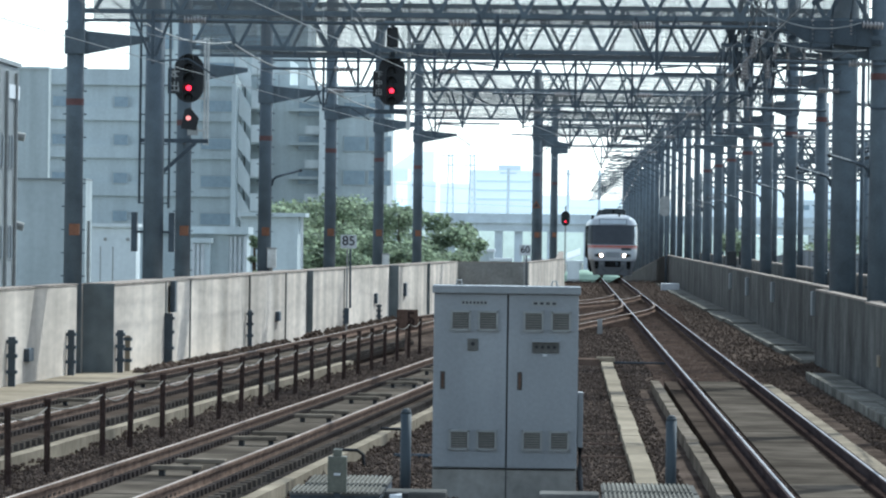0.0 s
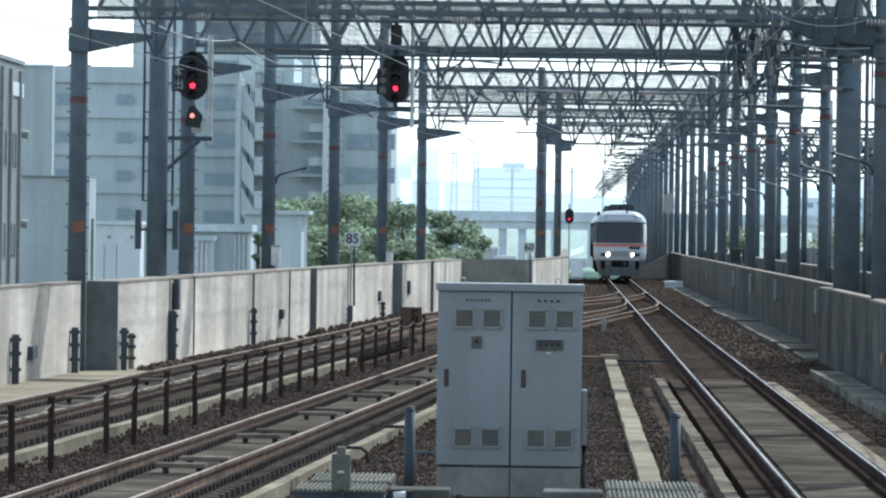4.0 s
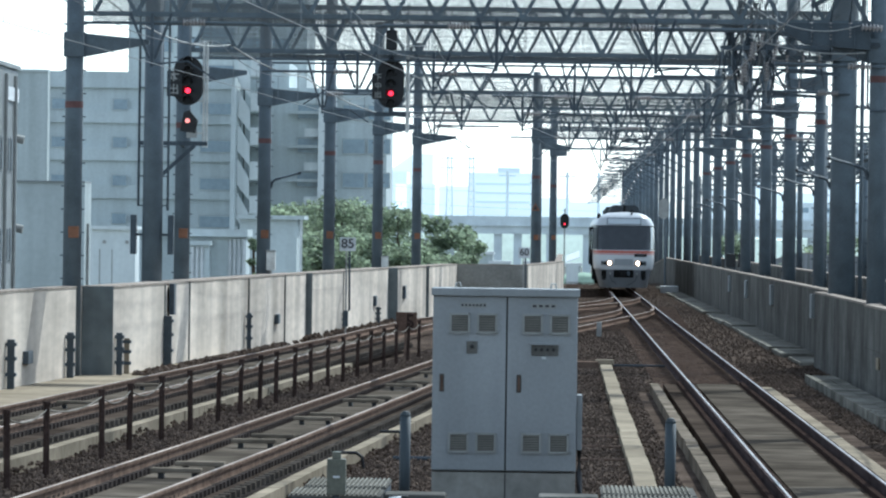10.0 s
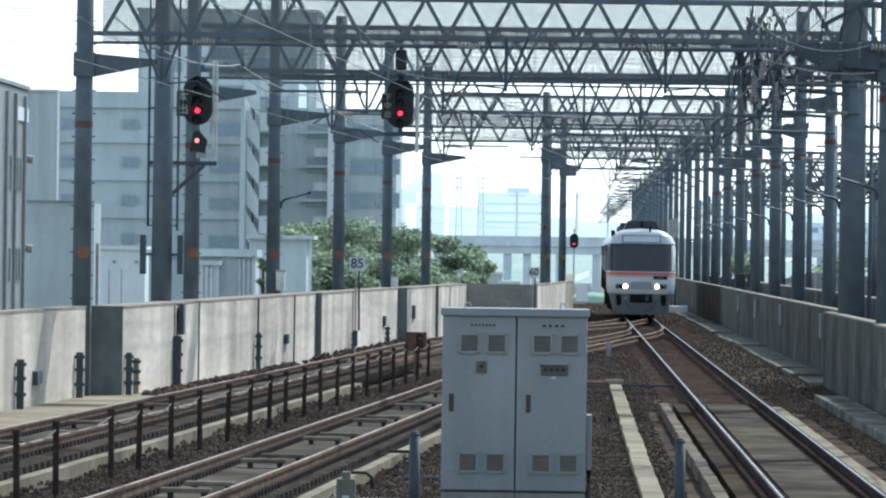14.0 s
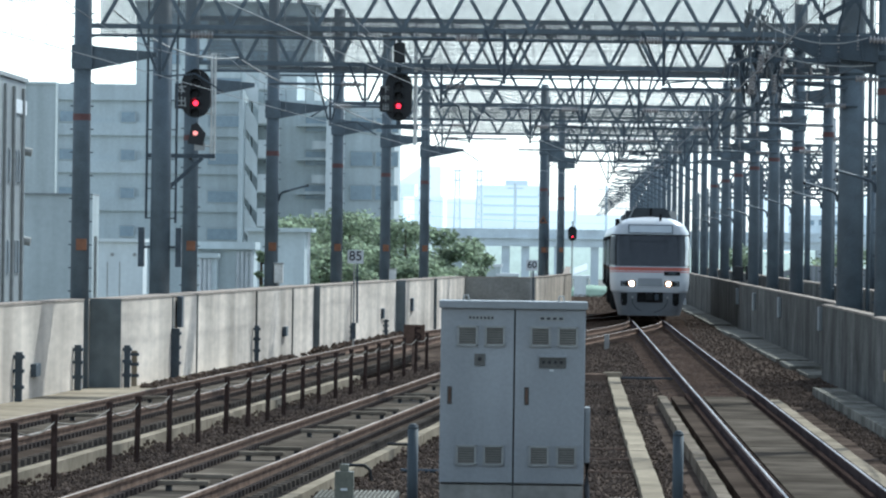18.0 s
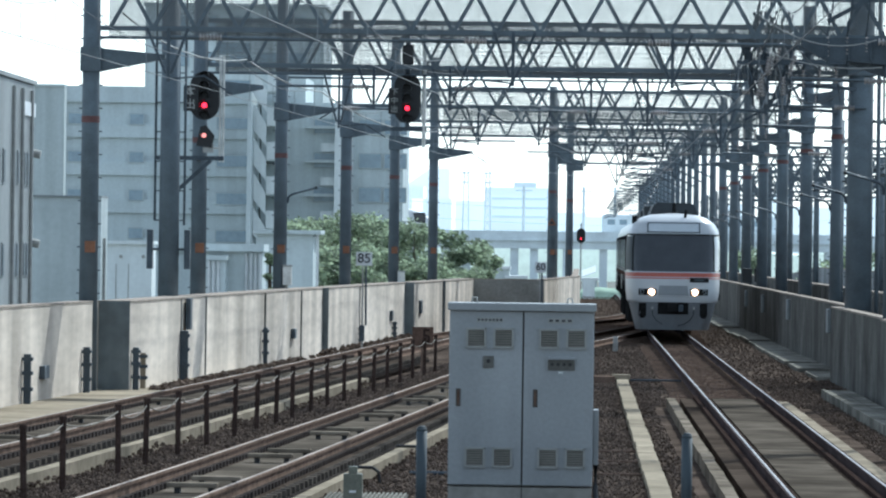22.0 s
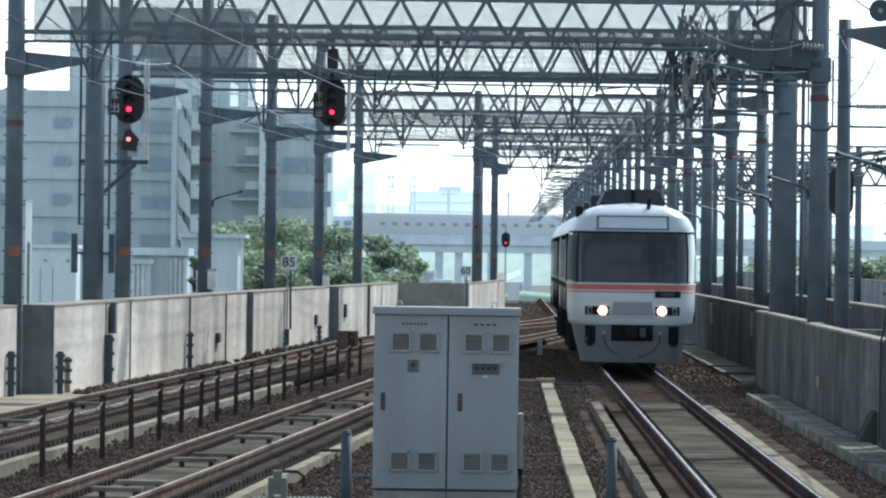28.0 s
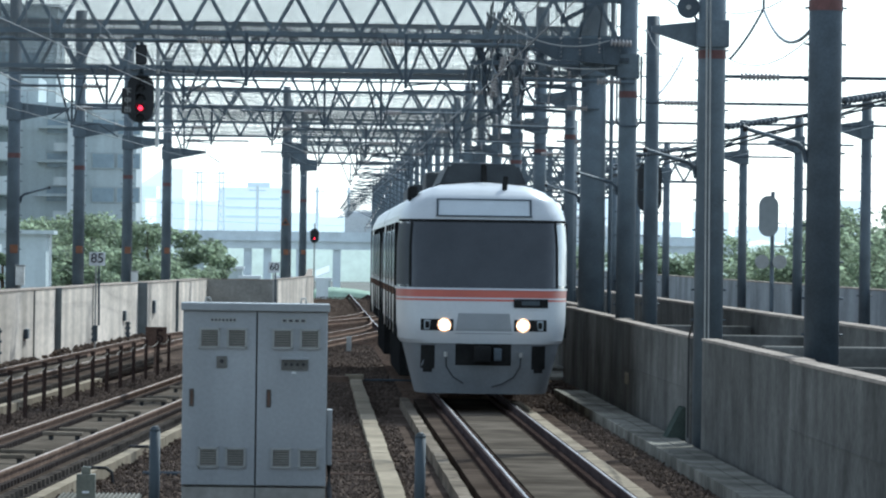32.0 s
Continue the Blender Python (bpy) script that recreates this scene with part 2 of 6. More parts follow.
def tube(line, r, n=5, bm=None):
    bm = bm or bmesh.new()
    rings = []
    for i, p in enumerate(line):
        a, b = Vector(line[max(i - 1, 0)]), Vector(line[min(i + 1, len(line) - 1)])
        q = (b - a).to_track_quat("Z", "Y")
        rings.append([bm.verts.new(Vector(p) + q @ Vector((r * math.cos(2 * math.pi * k / n), r * math.sin(2 * math.pi * k / n), 0))) for k in range(n)])
    for r0, r1 in zip(rings, rings[1:]):
        for i in range(n):
            bm.faces.new((r0[i], r0[(i + 1) % n], r1[(i + 1) % n], r1[i]))
    return bm


def sag(a, b, drop, n=10):
    a, b = Vector(a), Vector(b)
    return [tuple(a.lerp(b, i / n) - Vector((0, 0, drop * 4 * (i / n) * (1 - i / n)))) for i in range(n + 1)]


SLANT = 0.0416                      # the left tracks run 2.4 degrees across the right one


def lx(c, d):
    """Across-place of a line c metres left of the camera that follows the left tracks."""
    return -c + SLANT * d


# ---- ground, deck ----
CREST, FALL = 318.0, 0.014      # beyond the crest the line runs downhill


def drop(y):
    return max(0.0, y - CREST) * FALL


def downhill(bm):
    for v in bm.verts:
        v.co.z -= drop(v.co.y)
    return bm


def slab(pts_left, pts_right, z0, z1):
    """A level slab between two lines of (x, y)."""
    bm = bmesh.new()
    lo = [[bm.verts.new((x, y, z)) for x, y in pts] for z in (z0, z1) for pts in (pts_left, pts_right)]
    a, b, c, d = lo
    n = len(a)
    for i in range(n - 1):
        for p, q in ((a, b), (b, d), (d, c), (c, a)):
            bm.faces.new((p[i], p[i + 1], q[i + 1], q[i]))
    for i in (0, n - 1):
        bm.faces.new((a[i], b[i], d[i], c[i]))
    return bm


deck = slab([(lx(13.3, -30), -30), (lx(13.3, 196), 196), (-1.6, 196.5), (-0.4, 228), (-0.4, CREST), (-0.4, 720)], [(15, -30), (15, 196), (15, 196.5), (15, 228), (15, CREST), (15, 720)], -1.2, -0.30)
tagged(part("deck", downhill(deck), BALLAST), "brown gravel ballast bed on the railway viaduct", "ballast", kind="structure")
g = bmesh.new()
for q in ((-3500, -500), (3500, -500), (3500, 5000), (-3500, 5000)):
    g.verts.new((*q, -8.0))
g.faces.new(g.verts[:])
tagged(part("ground", g, GROUNDMAT), "grey town ground far below the viaduct", "ground", kind="structure")


def stones(name, spots, label, parent=None):
    """Loose broken stones, six-cornered, each tilted its own way."""
    rng = np.random.default_rng(4)
    base = np.array([(1, 0, 0), (-1, 0, 0), (0, 1, 0), (0, -1, 0), (0, 0, 1), (0, 0, -1)], float)
    tri = np.array([(0, 2, 4), (2, 1, 4), (1, 3, 4), (3, 0, 4), (2, 0, 5), (1, 2, 5), (3, 1, 5), (0, 3, 5)])
    vs, fs = [], []
    for k, (x, y, z, r) in enumerate(spots):
        m = np.array(Euler(rng.uniform(0, 6.28, 3)).to_matrix())
        v = (base * rng.uniform(0.5, 1.15, (6, 1)) * r) @ m.T + (x, y, z)
        vs.append(v)
        fs.append(tri + 6 * k)
    me = bpy.data.meshes.new(name)
    me.from_pydata(np.concatenate(vs).tolist(), [], np.concatenate(fs).tolist())
    me.materials.append(STONE)
    return tagged(new(name, me), label, "gravel", kind="stuff")


# ---- tracks ----
GAUGE = 1.067
RAIL = [(-0.063, -0.153), (0.063, -0.153), (0.063, -0.142), (0.012, -0.128), (0.010, -0.045), (0.0325, -0.036), (0.0325, -0.005), (-0.0325, -0.005), (-0.0325, -0.036), (-0.010, -0.045), (-0.012, -0.128), (-0.063, -0.142)]
HEAD = [(0.014 * math.cos(math.pi * i / 8), -0.006 + 0.008 * math.sin(math.pi * i / 8)) for i in range(9)]      # the worn band on the head


def smooth_line(pts, step=4.0):
    out = []
    for (x0, y0), (x1, y1), (x2, y2), (x3, y3) in zip([pts[0]] + pts[:-2], pts[:-1], pts[1:], pts[2:] + [pts[-1]]):
        n = max(1, int(abs(y2 - y1) / step))
        for i in range(n):
            t = i / n
            f = lambda a, b, c, d: 0.5 * (2 * b + (c - a) * t + (2 * a - 5 * b + 4 * c - d) * t * t + (3 * b - a - 3 * c + d) * t ** 3)
            out.append((f(x0, x1, x2, x3), y1 + (y2 - y1) * t, 0.0))
    return out + [(*pts[-1], 0.0)]


MAIN_X = 2.786
RIGHT = smooth_line([(MAIN_X, 25), (MAIN_X, 60), (MAIN_X, 100), (MAIN_X, 200), (MAIN_X, 400), (MAIN_X, 700)])
RIGHT = [(x, y, -drop(y)) for x, y, z in RIGHT]
INNER = smooth_line([(lx(6.44, 25), 25), (lx(6.44, 70), 70), (lx(6.44, 110), 110), (lx(6.44, 145), 145), (1.2, 166), (2.5, 184), (2.76, 200)])
OUTER = smooth_line([(lx(10.37, 25), 25), (lx(10.37, 70), 70), (lx(10.37, 120), 120), (lx(10.37, 160), 160), (-1.0, 186), (1.6, 206), (2.72, 225)])


def track(name, line, label, at, pegs_to, worn, side):
    """Two rails on their fastenings; at(d): the centre line."""
    t = thing(name, label, "track", kind="structure")
    for s in (-1, 1):
        off = s * (GAUGE / 2 + 0.0325)
        r = part("rail", sweep([(u + off, v) for u, v in RAIL], line), side, t)
        part("rail_head", sweep([(u + off - s * 0.008, v) for u, v in HEAD], line), worn, r, "worn steel running surface", smooth=True)
        clips = bmesh.new()
        d = 38.0
        while d < pegs_to:
            for e in (-1, 1):
                x = at(d) + off + e * 0.095
                box(x - 0.035, x + 0.035, d - 0.13, d + 0.13, -0.165, -0.095, clips)
            d += 0.37
        tagged(part("fastenings", clips, FENCE if worn is RAILTOP else CLIP, t, "rusty rail clips and bolts in a row"), kind="stuff")
    return t


track("track_right", RIGHT, "straight narrow-gauge railway track with polished rail heads", lambda d: MAIN_X, 97, RAILTOP, RAILSIDE)
track("track_inner", INNER, "rusty-sided railway track merging into the main line", lambda d: lx(6.44, d), 125, RAILDULL, RUST)
track("track_outer", OUTER, "rusty-sided railway track along the concrete wall", lambda d: lx(10.37, d), 130, RAILDULL, RUST)

# concrete beds, cast in lengths
def bed(name, left, right, d0, d1, step, material, z, label, low=-0.32, ragged=0.0):
    t = thing(name, label, "track bed", kind="structure")
    n = max(1, round((d1 - d0) / step))
    for i in range(n):
        a, b = d0 + (d1 - d0) * i / n + 0.012, d0 + (d1 - d0) * (i + 1) / n - 0.012
        j, k = random.uniform(-ragged, ragged), random.uniform(-ragged, ragged)
        part("bed_panel", slab([(left(a) + k, a), (left(b) + j, b)], [(right(a) + j, a), (right(b) + k, b)], low, z + random.uniform(-0.004, 0.004)), material, t)
    return t


def line_c(c):
    return lambda d: lx(c, d)


def line_x(x):
    return lambda d: x


bed("bed_right", line_x(MAIN_X - 0.93), line_x(MAIN_X + 0.93), 30, 97, 5.0, BED, -0.157, "worn concrete slab under the straight track")
bed("bed_inner", line_c(7.3), line_c(5.45), 30, 128, 5.0, BED, -0.157, "worn concrete slab under the merging track")
bed("bed_outer", line_c(11.25), line_c(9.15), 30, 132, 5.0, BED, -0.157, "worn concrete slab under the outer track")
for nm, f, d1 in (("centre_right", line_x(MAIN_X), 96.8), ("centre_inner", line_c(6.44), 127), ("centre_outer", line_c(10.37), 131)):
    bed(nm, lambda d, f=f: f(d) - 0.36, lambda d, f=f: f(d) + 0.36, 30.5, d1, 2.5, SLAB, -0.135, "worn pale concrete strip between the rails", -0.16)
bed("kerb_right_a", line_x(1.60), line_x(1.75), 30, 96.5, 2.0, SOILED, -0.125, "pale concrete kerb along the straight track", ragged=0.009)
bed("kerb_right_b", line_x(3.55), line_x(3.73), 30, 95.0, 2.0, KERB, -0.13, "pale concrete kerb along the straight track", ragged=0.009)
bed("kerb_inner", line_c(5.28), line_c(5.14), 30, 130, 2.5, KERB, -0.13, "pale concrete kerb along the merging track", ragged=0.009)
bed("kerb_outer", line_c(8.84), line_c(8.68), 30, 108, 2.5, KERB, -0.12, "broken-edged pale concrete kerb along the outer track", ragged=0.009)
bed("walkway_left", line_c(12.85), line_c(11.55), 30, 98, 4.0, KERB, -0.16, "sunlit concrete walkway at the foot of the wall")
bed("walkway_left_b", line_c(12.28), line_c(11.6), 98, 118, 4.0, KERB, -0.18, "sunlit concrete walkway at the foot of the wall")

# toothed edge strips beside the left tracks
for name, c, d1 in (("outer_strip", 8.97, 128), ("inner_strip", 5.40, 118)):
    bm = bmesh.new()
    d = 38.0
    while d < d1:
        x = lx(c, d)
        box(x - 0.06, x + 0.05, d - 0.12, d + 0.12, -0.2, -0.055, bm)
        d += 0.5
    bed(name + "_base", line_c(c + 0.11), line_c(c - 0.11), 38, d1, 5.0, TEETH, -0.13, "dark slotted strip under the anchor blocks", -0.2)
    tagged(part(name, bm, ANCHOR), "row of small concrete anchor blocks beside the rail", "anchor blocks", kind="stuff")

# cable trough with lids
trough = thing("cable_trough", "pale concrete cable trough with separate lids on the gravel", "trough", kind="structure")
d = 44.0
k = 0
while d < 113:
    w = 0.125 + random.uniform(-0.004, 0.004)
    x = 0.945 + random.uniform(-0.008, 0.008)
    part("lid", box(x - w, x + w, d + 0.015, d + 1.985, -0.31, -0.20 + random.uniform(-0.006, 0.006), bevel=0.012), KERB, trough)
    d += 2.0
walkr = thing("walkway_right", "grey concrete walkway of cable duct lids below the wall", "walkway", kind="structure")
for row, (xa, xb) in enumerate(((4.80, 5.03), (5.045, 5.29))):
    d = 30.0
    while d < 104:
        part("lid", box(xa, xb, d + 0.01, d + 1.99, -0.31, -0.13 + random.uniform(-0.006, 0.004)), DUCT_LID, walkr)
        d += 2.0
part("side_beam", box(4.72, 4.79, 30, 104, -0.31, -0.12), DUCT_LID, walkr)
for i in range(23):
    d = 119 + i * 8
    part("far_lid", box(5.25 + random.uniform(-0.05, 0.05), 6.04, d, d + random.choice((7.9, 7.6, 6.0)), -0.31, -0.19 + random.uniform(-0.06, 0.01)), DUCT_LID, walkr)
tagged(part("white_block", box(5.0, 5.9, 272, 274, -0.3, 0.06, bevel=0.02), WHITE), "pale concrete block at the wall's foot", "block")
for d in (66.5, 70.6, 74.2):
    tagged(part("drain_pipe", rod((0.12, d, -0.27), (0.82, d, -0.27), 0.02, 6), RUST), "thin brown pipe lying on the gravel", "pipe")
tagged(part("drain_pipe", rod((-2.05, 66.0, -0.27), (-0.7, 66.0, -0.27), 0.03, 6), STEELDARK), "dark pipe lying on the gravel", "pipe")

# loose ballast
rng = np.random.default_rng(7)
spots = []
for left, right, d0, d1, n in ((line_x(-0.1), line_x(0.8), 50, 120, 3200), (line_x(1.1), line_x(1.6), 50, 120, 1600), (line_c(8.65), line_c(7.35), 50, 130, 7000), (line_c(5.1), line_c(3.4), 50, 118, 5500), (line_x(3.95), line_x(4.72), 50, 120, 3600), (line_x(0.2), line_x(6.0), 97, 215, 9000), (line_x(0.2), line_x(6.0), 200, 330, 5000), (line_c(8.6), line_c(3.2), 112, 160, 3000), (line_c(12.1), line_c(11.1), 103, 160, 3500)):
    for d, u, q in rng.uniform(0, 1, (n * 2, 3)):
        y = d0 + (d1 - d0) * d ** 1.4
        x = left(y) + (right(y) - left(y)) * u
        if abs(x - MAIN_X) < 1.4 and y < 97:
            continue
        spots.append((x, y, -0.295 + 0.015 * q, 0.015 + 0.02 * q))
for x0, y0, rx, ry, n in ((lx(11.75, 112), 112, 0.35, 14, 2300), (lx(12.0, 150), 150, 0.3, 16, 800)):
    for u, v, q in zip(rng.normal(0, 0.5, n), rng.uniform(-1, 1, n), rng.uniform(0, 1, n)):
        spots.append((x0 + SLANT * v * ry + u * rx, y0 + v * ry, -0.28 + 0.17 * max(0, 1 - u * u) * q, 0.04 + 0.04 * q))
for c, d1 in ((8.68, 108), (5.14, 118)):      # stones heaped against the kerbs
    for d, u, q in rng.uniform(0, 1, (1700, 3)):
        y = 50 + (d1 - 50) * d ** 1.3
        spots.append((lx(c, y) + 0.02 + 0.26 * u * u, y, -0.295 + (1 - u) * (0.05 + 0.05 * math.sin(y * 0.9) * math.sin(y * 0.37)) * (0.5 + q), 0.018 + 0.022 * q))
stones("ballast_stones", spots, "loose brown broken ballast stones between the tracks")

# timber sleepers where the tracks meet
for d in np.arange(99, 215, 1.1):
    if d < 155 or int(d * 10) % 3:
        w = 1.0 if d < 155 else 1.0 + (d - 155) * 0.012
        tagged(part("sleeper", box(MAIN_X - w * (1 if d < 160 else 1.5), MAIN_X + w, d - 0.1, d + 0.1, -0.36, -0.262), RUST), "dark timber sleeper half buried in ballast", "sleeper", "sleepers")

# short coil bars between the inner rails
coil = thing("track_coil", "grey signalling coil bars on black feet between rails", "track coil", group="track coils")
part("bar", box(-0.27, 0.27, -0.11, 0.11, 0.085, 0.135, bevel=0.012), SOILED, coil)
for x in (-0.16, 0.2):
    part("foot", box(x - 0.03, x + 0.03, -0.06, 0.06, 0, 0.085), BLACK, coil)
part("base_plate", box(-0.2, 0.12, -0.16, -0.07, 0, 0.02), BLACK, coil)
n = 0
for d in (56.7, 65, 73.2, 81.4, 90, 98.5):
    for e in (0, 1.7):
        m = pose(lx(6.44, d + e) + (0.1 if e else 0.03), d + e, -0.155, 0, 0, -2.4)
        if n == 0:
            coil.matrix_basis = m
        else:
            copy_thing(coil, m)
        n += 1
for d in (62, 70, 78.5, 88):
    copy_thing(coil, pose(lx(10.37, d), d, -0.155, 0, 0, -2.4))


# ---- parapet walls ----
def wall(name, pts, top, bottom, thick, side, label, panel=7.5, material=None, joints=()):
    """A parapet along pts, in cast lengths with open joints; side -1: its thickness lies to the left."""
    (xa, ya), (xb, yb) = pts[0], pts[-1]
    t = thing(name, label, "wall", kind="structure")
    length = math.hypot(xb - xa, yb - ya)
    n = max(1, round(length / panel))
    cuts = [0.0] + ([d - ya for d in joints] if joints else [length * i / n for i in range(1, n)]) + [length]
    ux, uy = (xb - xa) / length, (yb - ya) / length
    prof = [(0, bottom), (0, top), (side * thick, top), (side * thick, bottom)]
    cop = [(-side * 0.012, top), (-side * 0.012, top + 0.035), (side * (thick + 0.012), top + 0.035), (side * (thick + 0.012), top)]
    for i, (a, b) in enumerate(zip(cuts, cuts[1:])):
        a += 0.02 if i else 0
        j = random.uniform(-0.012, 0.012)
        line = [(xa + ux * q + uy * j, ya + uy * q - ux * j, 0) for q in (a, b)]
        p = part("wall_panel", downhill(sweep(prof, line)), material or CONCRETE, t)
        part("coping", downhill(sweep(cop, line)), COPING, p, "pale weathered concrete coping")
        if joints and i:
            q = random.choice((0.10, 0.16, 0.2))
            strip = [(xa + ux * w, ya + uy * w, 0) for w in (a - q, a)]
            part("joint_cover", sweep([(-side * 0.02, bottom), (-side * 0.02, top), (side * 0.02, top), (side * 0.02, bottom)], strip), CONCRETE_DARK, p, "dark weathered joint strip")
    return t


LEFTWALL = [(12.85, 20, 98, ()), (12.28, 98, 137.7, (106.2, 110.6, 122.9, 131.8)), (12.14, 137.7, 164, (147.4,)), (11.85, 164, 177, ()), (11.75, 177, 192, ())]
for i, (c, d0, d1, cuts) in enumerate(LEFTWALL):
    wall("wall_left_%d" % (i + 1), [(lx(c, d0), d0), (lx(c, d1), d1)], 1.43, -0.30, 0.6 if i else 0.3, -1, "sunlit streaked concrete parapet wall of the viaduct", panel=60, joints=cuts)
# Thin dark panels put the shade of the end faces into colour.
for d, c0, c1 in ((98, 12.85, 12.28), (137.7, 12.3, 12.14), (164, 12.2, 11.85), (177, 12.1, 11.75)):
    tagged(part("wall_return", box(lx(c0, d) + 0.01, lx(c1, d) + 0.004, d - 0.06, d - 0.004, -0.3, 1.46), RETURN), "dark weathered concrete end face of the wall", "wall", kind="structure")
# This return's shade is put into a darker concrete than its neighbours'.
wall("wall_left_6", [(-4.1, 192), (-1.25, 192)], 1.43, -0.30, 0.3, -1, "shaded concrete return of the parapet wall", 3, CONCRETE_OLD)
wall("wall_left_7", [(-1.22, 192.3), (0.06, 225)], 1.43, -0.30, 0.3, -1, "sunlit streaked concrete parapet wall of the viaduct", 11)
wall("wall_left_8", [(0.0, 226), (0.0, CREST)], 1.43, -0.30, 0.3, -1, "concrete parapet wall of the viaduct", 40)
wall("wall_left_9", [(0.0, CREST), (0.0, 700)], 1.43, -0.30, 0.3, -1, "concrete parapet wall of the viaduct", 40)
FORM_Z = 0.58      # the seam left by the upper and lower formwork
RIGHTWALL = [(5.30, 30, 59.3), (5.40, 59.5, 74.0), (5.40, 76.4, 96), (5.55, 96.3, 118), (6.05, 118, 200), (6.1, 200, CREST), (6.1, CREST, 700)]
# These walls' shade is put into their darker concrete.
for i, (x, d0, d1) in enumerate(RIGHTWALL):
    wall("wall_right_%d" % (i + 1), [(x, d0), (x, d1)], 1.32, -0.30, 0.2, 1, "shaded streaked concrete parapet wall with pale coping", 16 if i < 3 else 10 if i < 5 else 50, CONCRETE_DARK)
    if d1 < 130:
        tagged(part("form_seam", box(x - 0.007, x, d0 + 0.03, d1 - 0.03, FORM_Z, FORM_Z + 0.012), CONCRETE_DARK), "thin formwork seam along the shaded wall", "seam", kind="structure")
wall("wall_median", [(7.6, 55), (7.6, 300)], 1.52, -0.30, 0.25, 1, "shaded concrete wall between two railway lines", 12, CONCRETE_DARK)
wall("wall_far", [(13.6, 60), (14.2, 420)], 1.72, -0.30, 0.25, 1, "pale grey concrete outer parapet wall", 12, FARWALL)
for d, w, top in ((63, 0.5, 1.2), (66.5, 0.8, 1.38), (71.5, 0.5, 1.16), (81, 0.6, 1.3), (86, 0.5, 1.2), (92, 0.6, 1.3)):
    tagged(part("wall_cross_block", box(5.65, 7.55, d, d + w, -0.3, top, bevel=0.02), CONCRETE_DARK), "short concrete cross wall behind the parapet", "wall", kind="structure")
bt = bmesh.new()
v = [bt.verts.new(p) for p in ((5.05, 77.2, -0.3), (5.6, 77.2, -0.3), (5.6, 77.2, 0.35), (5.35, 77.2, 0.3), (5.05, 78.1, -0.3), (5.6, 78.1, -0.3), (5.6, 78.1, 0.35), (5.35, 78.1, 0.3))]
for q in ((0, 1, 2, 3), (4, 7, 6, 5), (0, 4, 5, 1), (1, 5, 6, 2), (2, 6, 7, 3), (3, 7, 4, 0)):
    bt.faces.new([v[i] for i in q])
tagged(part("buttress", bt, GREEN_MOSS), "dark mossy concrete buttress at the mast foot", "buttress", kind="structure")


def wall_box(d, c, z, w, h, m, label, name="wall_box", depth=0.1):
    """A small box on the left wall's face."""
    return tagged(part(name, box(lx(c, d), lx(c, d) + depth, d, d + w, z, z + h, bevel=0.01), m), label, "junction box")


def wall_post(d, c, h, r, m=STEELDARK):
    t = thing("conduit_post", "dark steel conduit post bolted to the wall", "post", pose(lx(c, d) + 0.09, d, -0.17), group="conduit posts")
    part("pipe", box(-r, r, -r, r, 0, h, bevel=0.01), m, t)
    for z in (h * 0.3, h * 0.62, h * 0.9):
        part("clamp", box(-r - 0.03, r + 0.03, -r - 0.015, r + 0.03, z - 0.03, z + 0.03), STEELDARK, t)
    return t


for d, c, h, r in ((88.45, 12.85, 0.83, 0.06), (95.8, 12.85, 0.82, 0.06), (98.3, 12.28, 0.78, 0.055), (99.4, 12.28, 0.66, 0.05), (106.0, 12.28, 0.98, 0.08), (122.1, 12.28, 0.82, 0.05), (147, 12.14, 0.5, 0.05), (159, 12.14, 0.5, 0.05)):
    wall_post(d, c, h, r, KERB if d == 99.4 else STEELDARK)
for d, c, z, w, h in ((90.45, 12.85, 0.2, 0.8, 0.22), (106.6, 12.24, 0.82, 0.5, 0.62), (129.1, 12.28, 0.29, 0.8, 0.23), (158, 12.14, 0.36, 0.9, 0.3), (166, 11.85, 0.5, 1.2, 0.4)):
    wall_box(d, c, z, w, h, STEELDARK, "dark steel box fixed to the wall face")
for d, z in ((128.3, 0.62), (153.3, 0.62), (174.6, 0.58), (192, 0.6)):
    tagged(part("wall_plate", box(5.95, 6.04, d, d + 0.9, z, z + 0.57, bevel=0.01), BLDG_C), "grey cover box on the shaded wall", "junction box")


# ---- overhead structure ----
PORTALS = [62, 75.2, 97.3, 115, 133, 152, 170, 188, 206, 223, 241]
SINGLES = [259 + 18.5 * k for k in range(18)]      # beyond the last portal: single masts with cantilever arms
BEAM_Z = 6.40
TRUSS = {97.3: (6.42, 0.7, 0.39, -0.77), 115: (6.38, 0.95, 0.488, -1.18), 133: (6.87, 0.95, 0.49, 0), 152: (6.53, 0.98, 0.545, 0.90), 170: (6.54, 1.0, 0.55, 0.3), 188: (6.49, 1.03, 0.55, 0.7), 206: (6.58, 0.96, 0.55, 0.1), 223: (6.58, 0.95, 0.55, 0.5), 241: (6.45, 0.95, 0.55, 0.2)}      # chord height, depth, brace pitch and the place of one foot


def left_x(d):
    return lx(12.95, d) if d < 195 else (-1.06 if d < 235 else -0.45)


def right_x(d):
    return 5.9 if d < 70 else 5.56 if d < 90 else 5.68 if d < 100 else 5.98 if d < 125 else 6.34 if d < 140 else 6.4


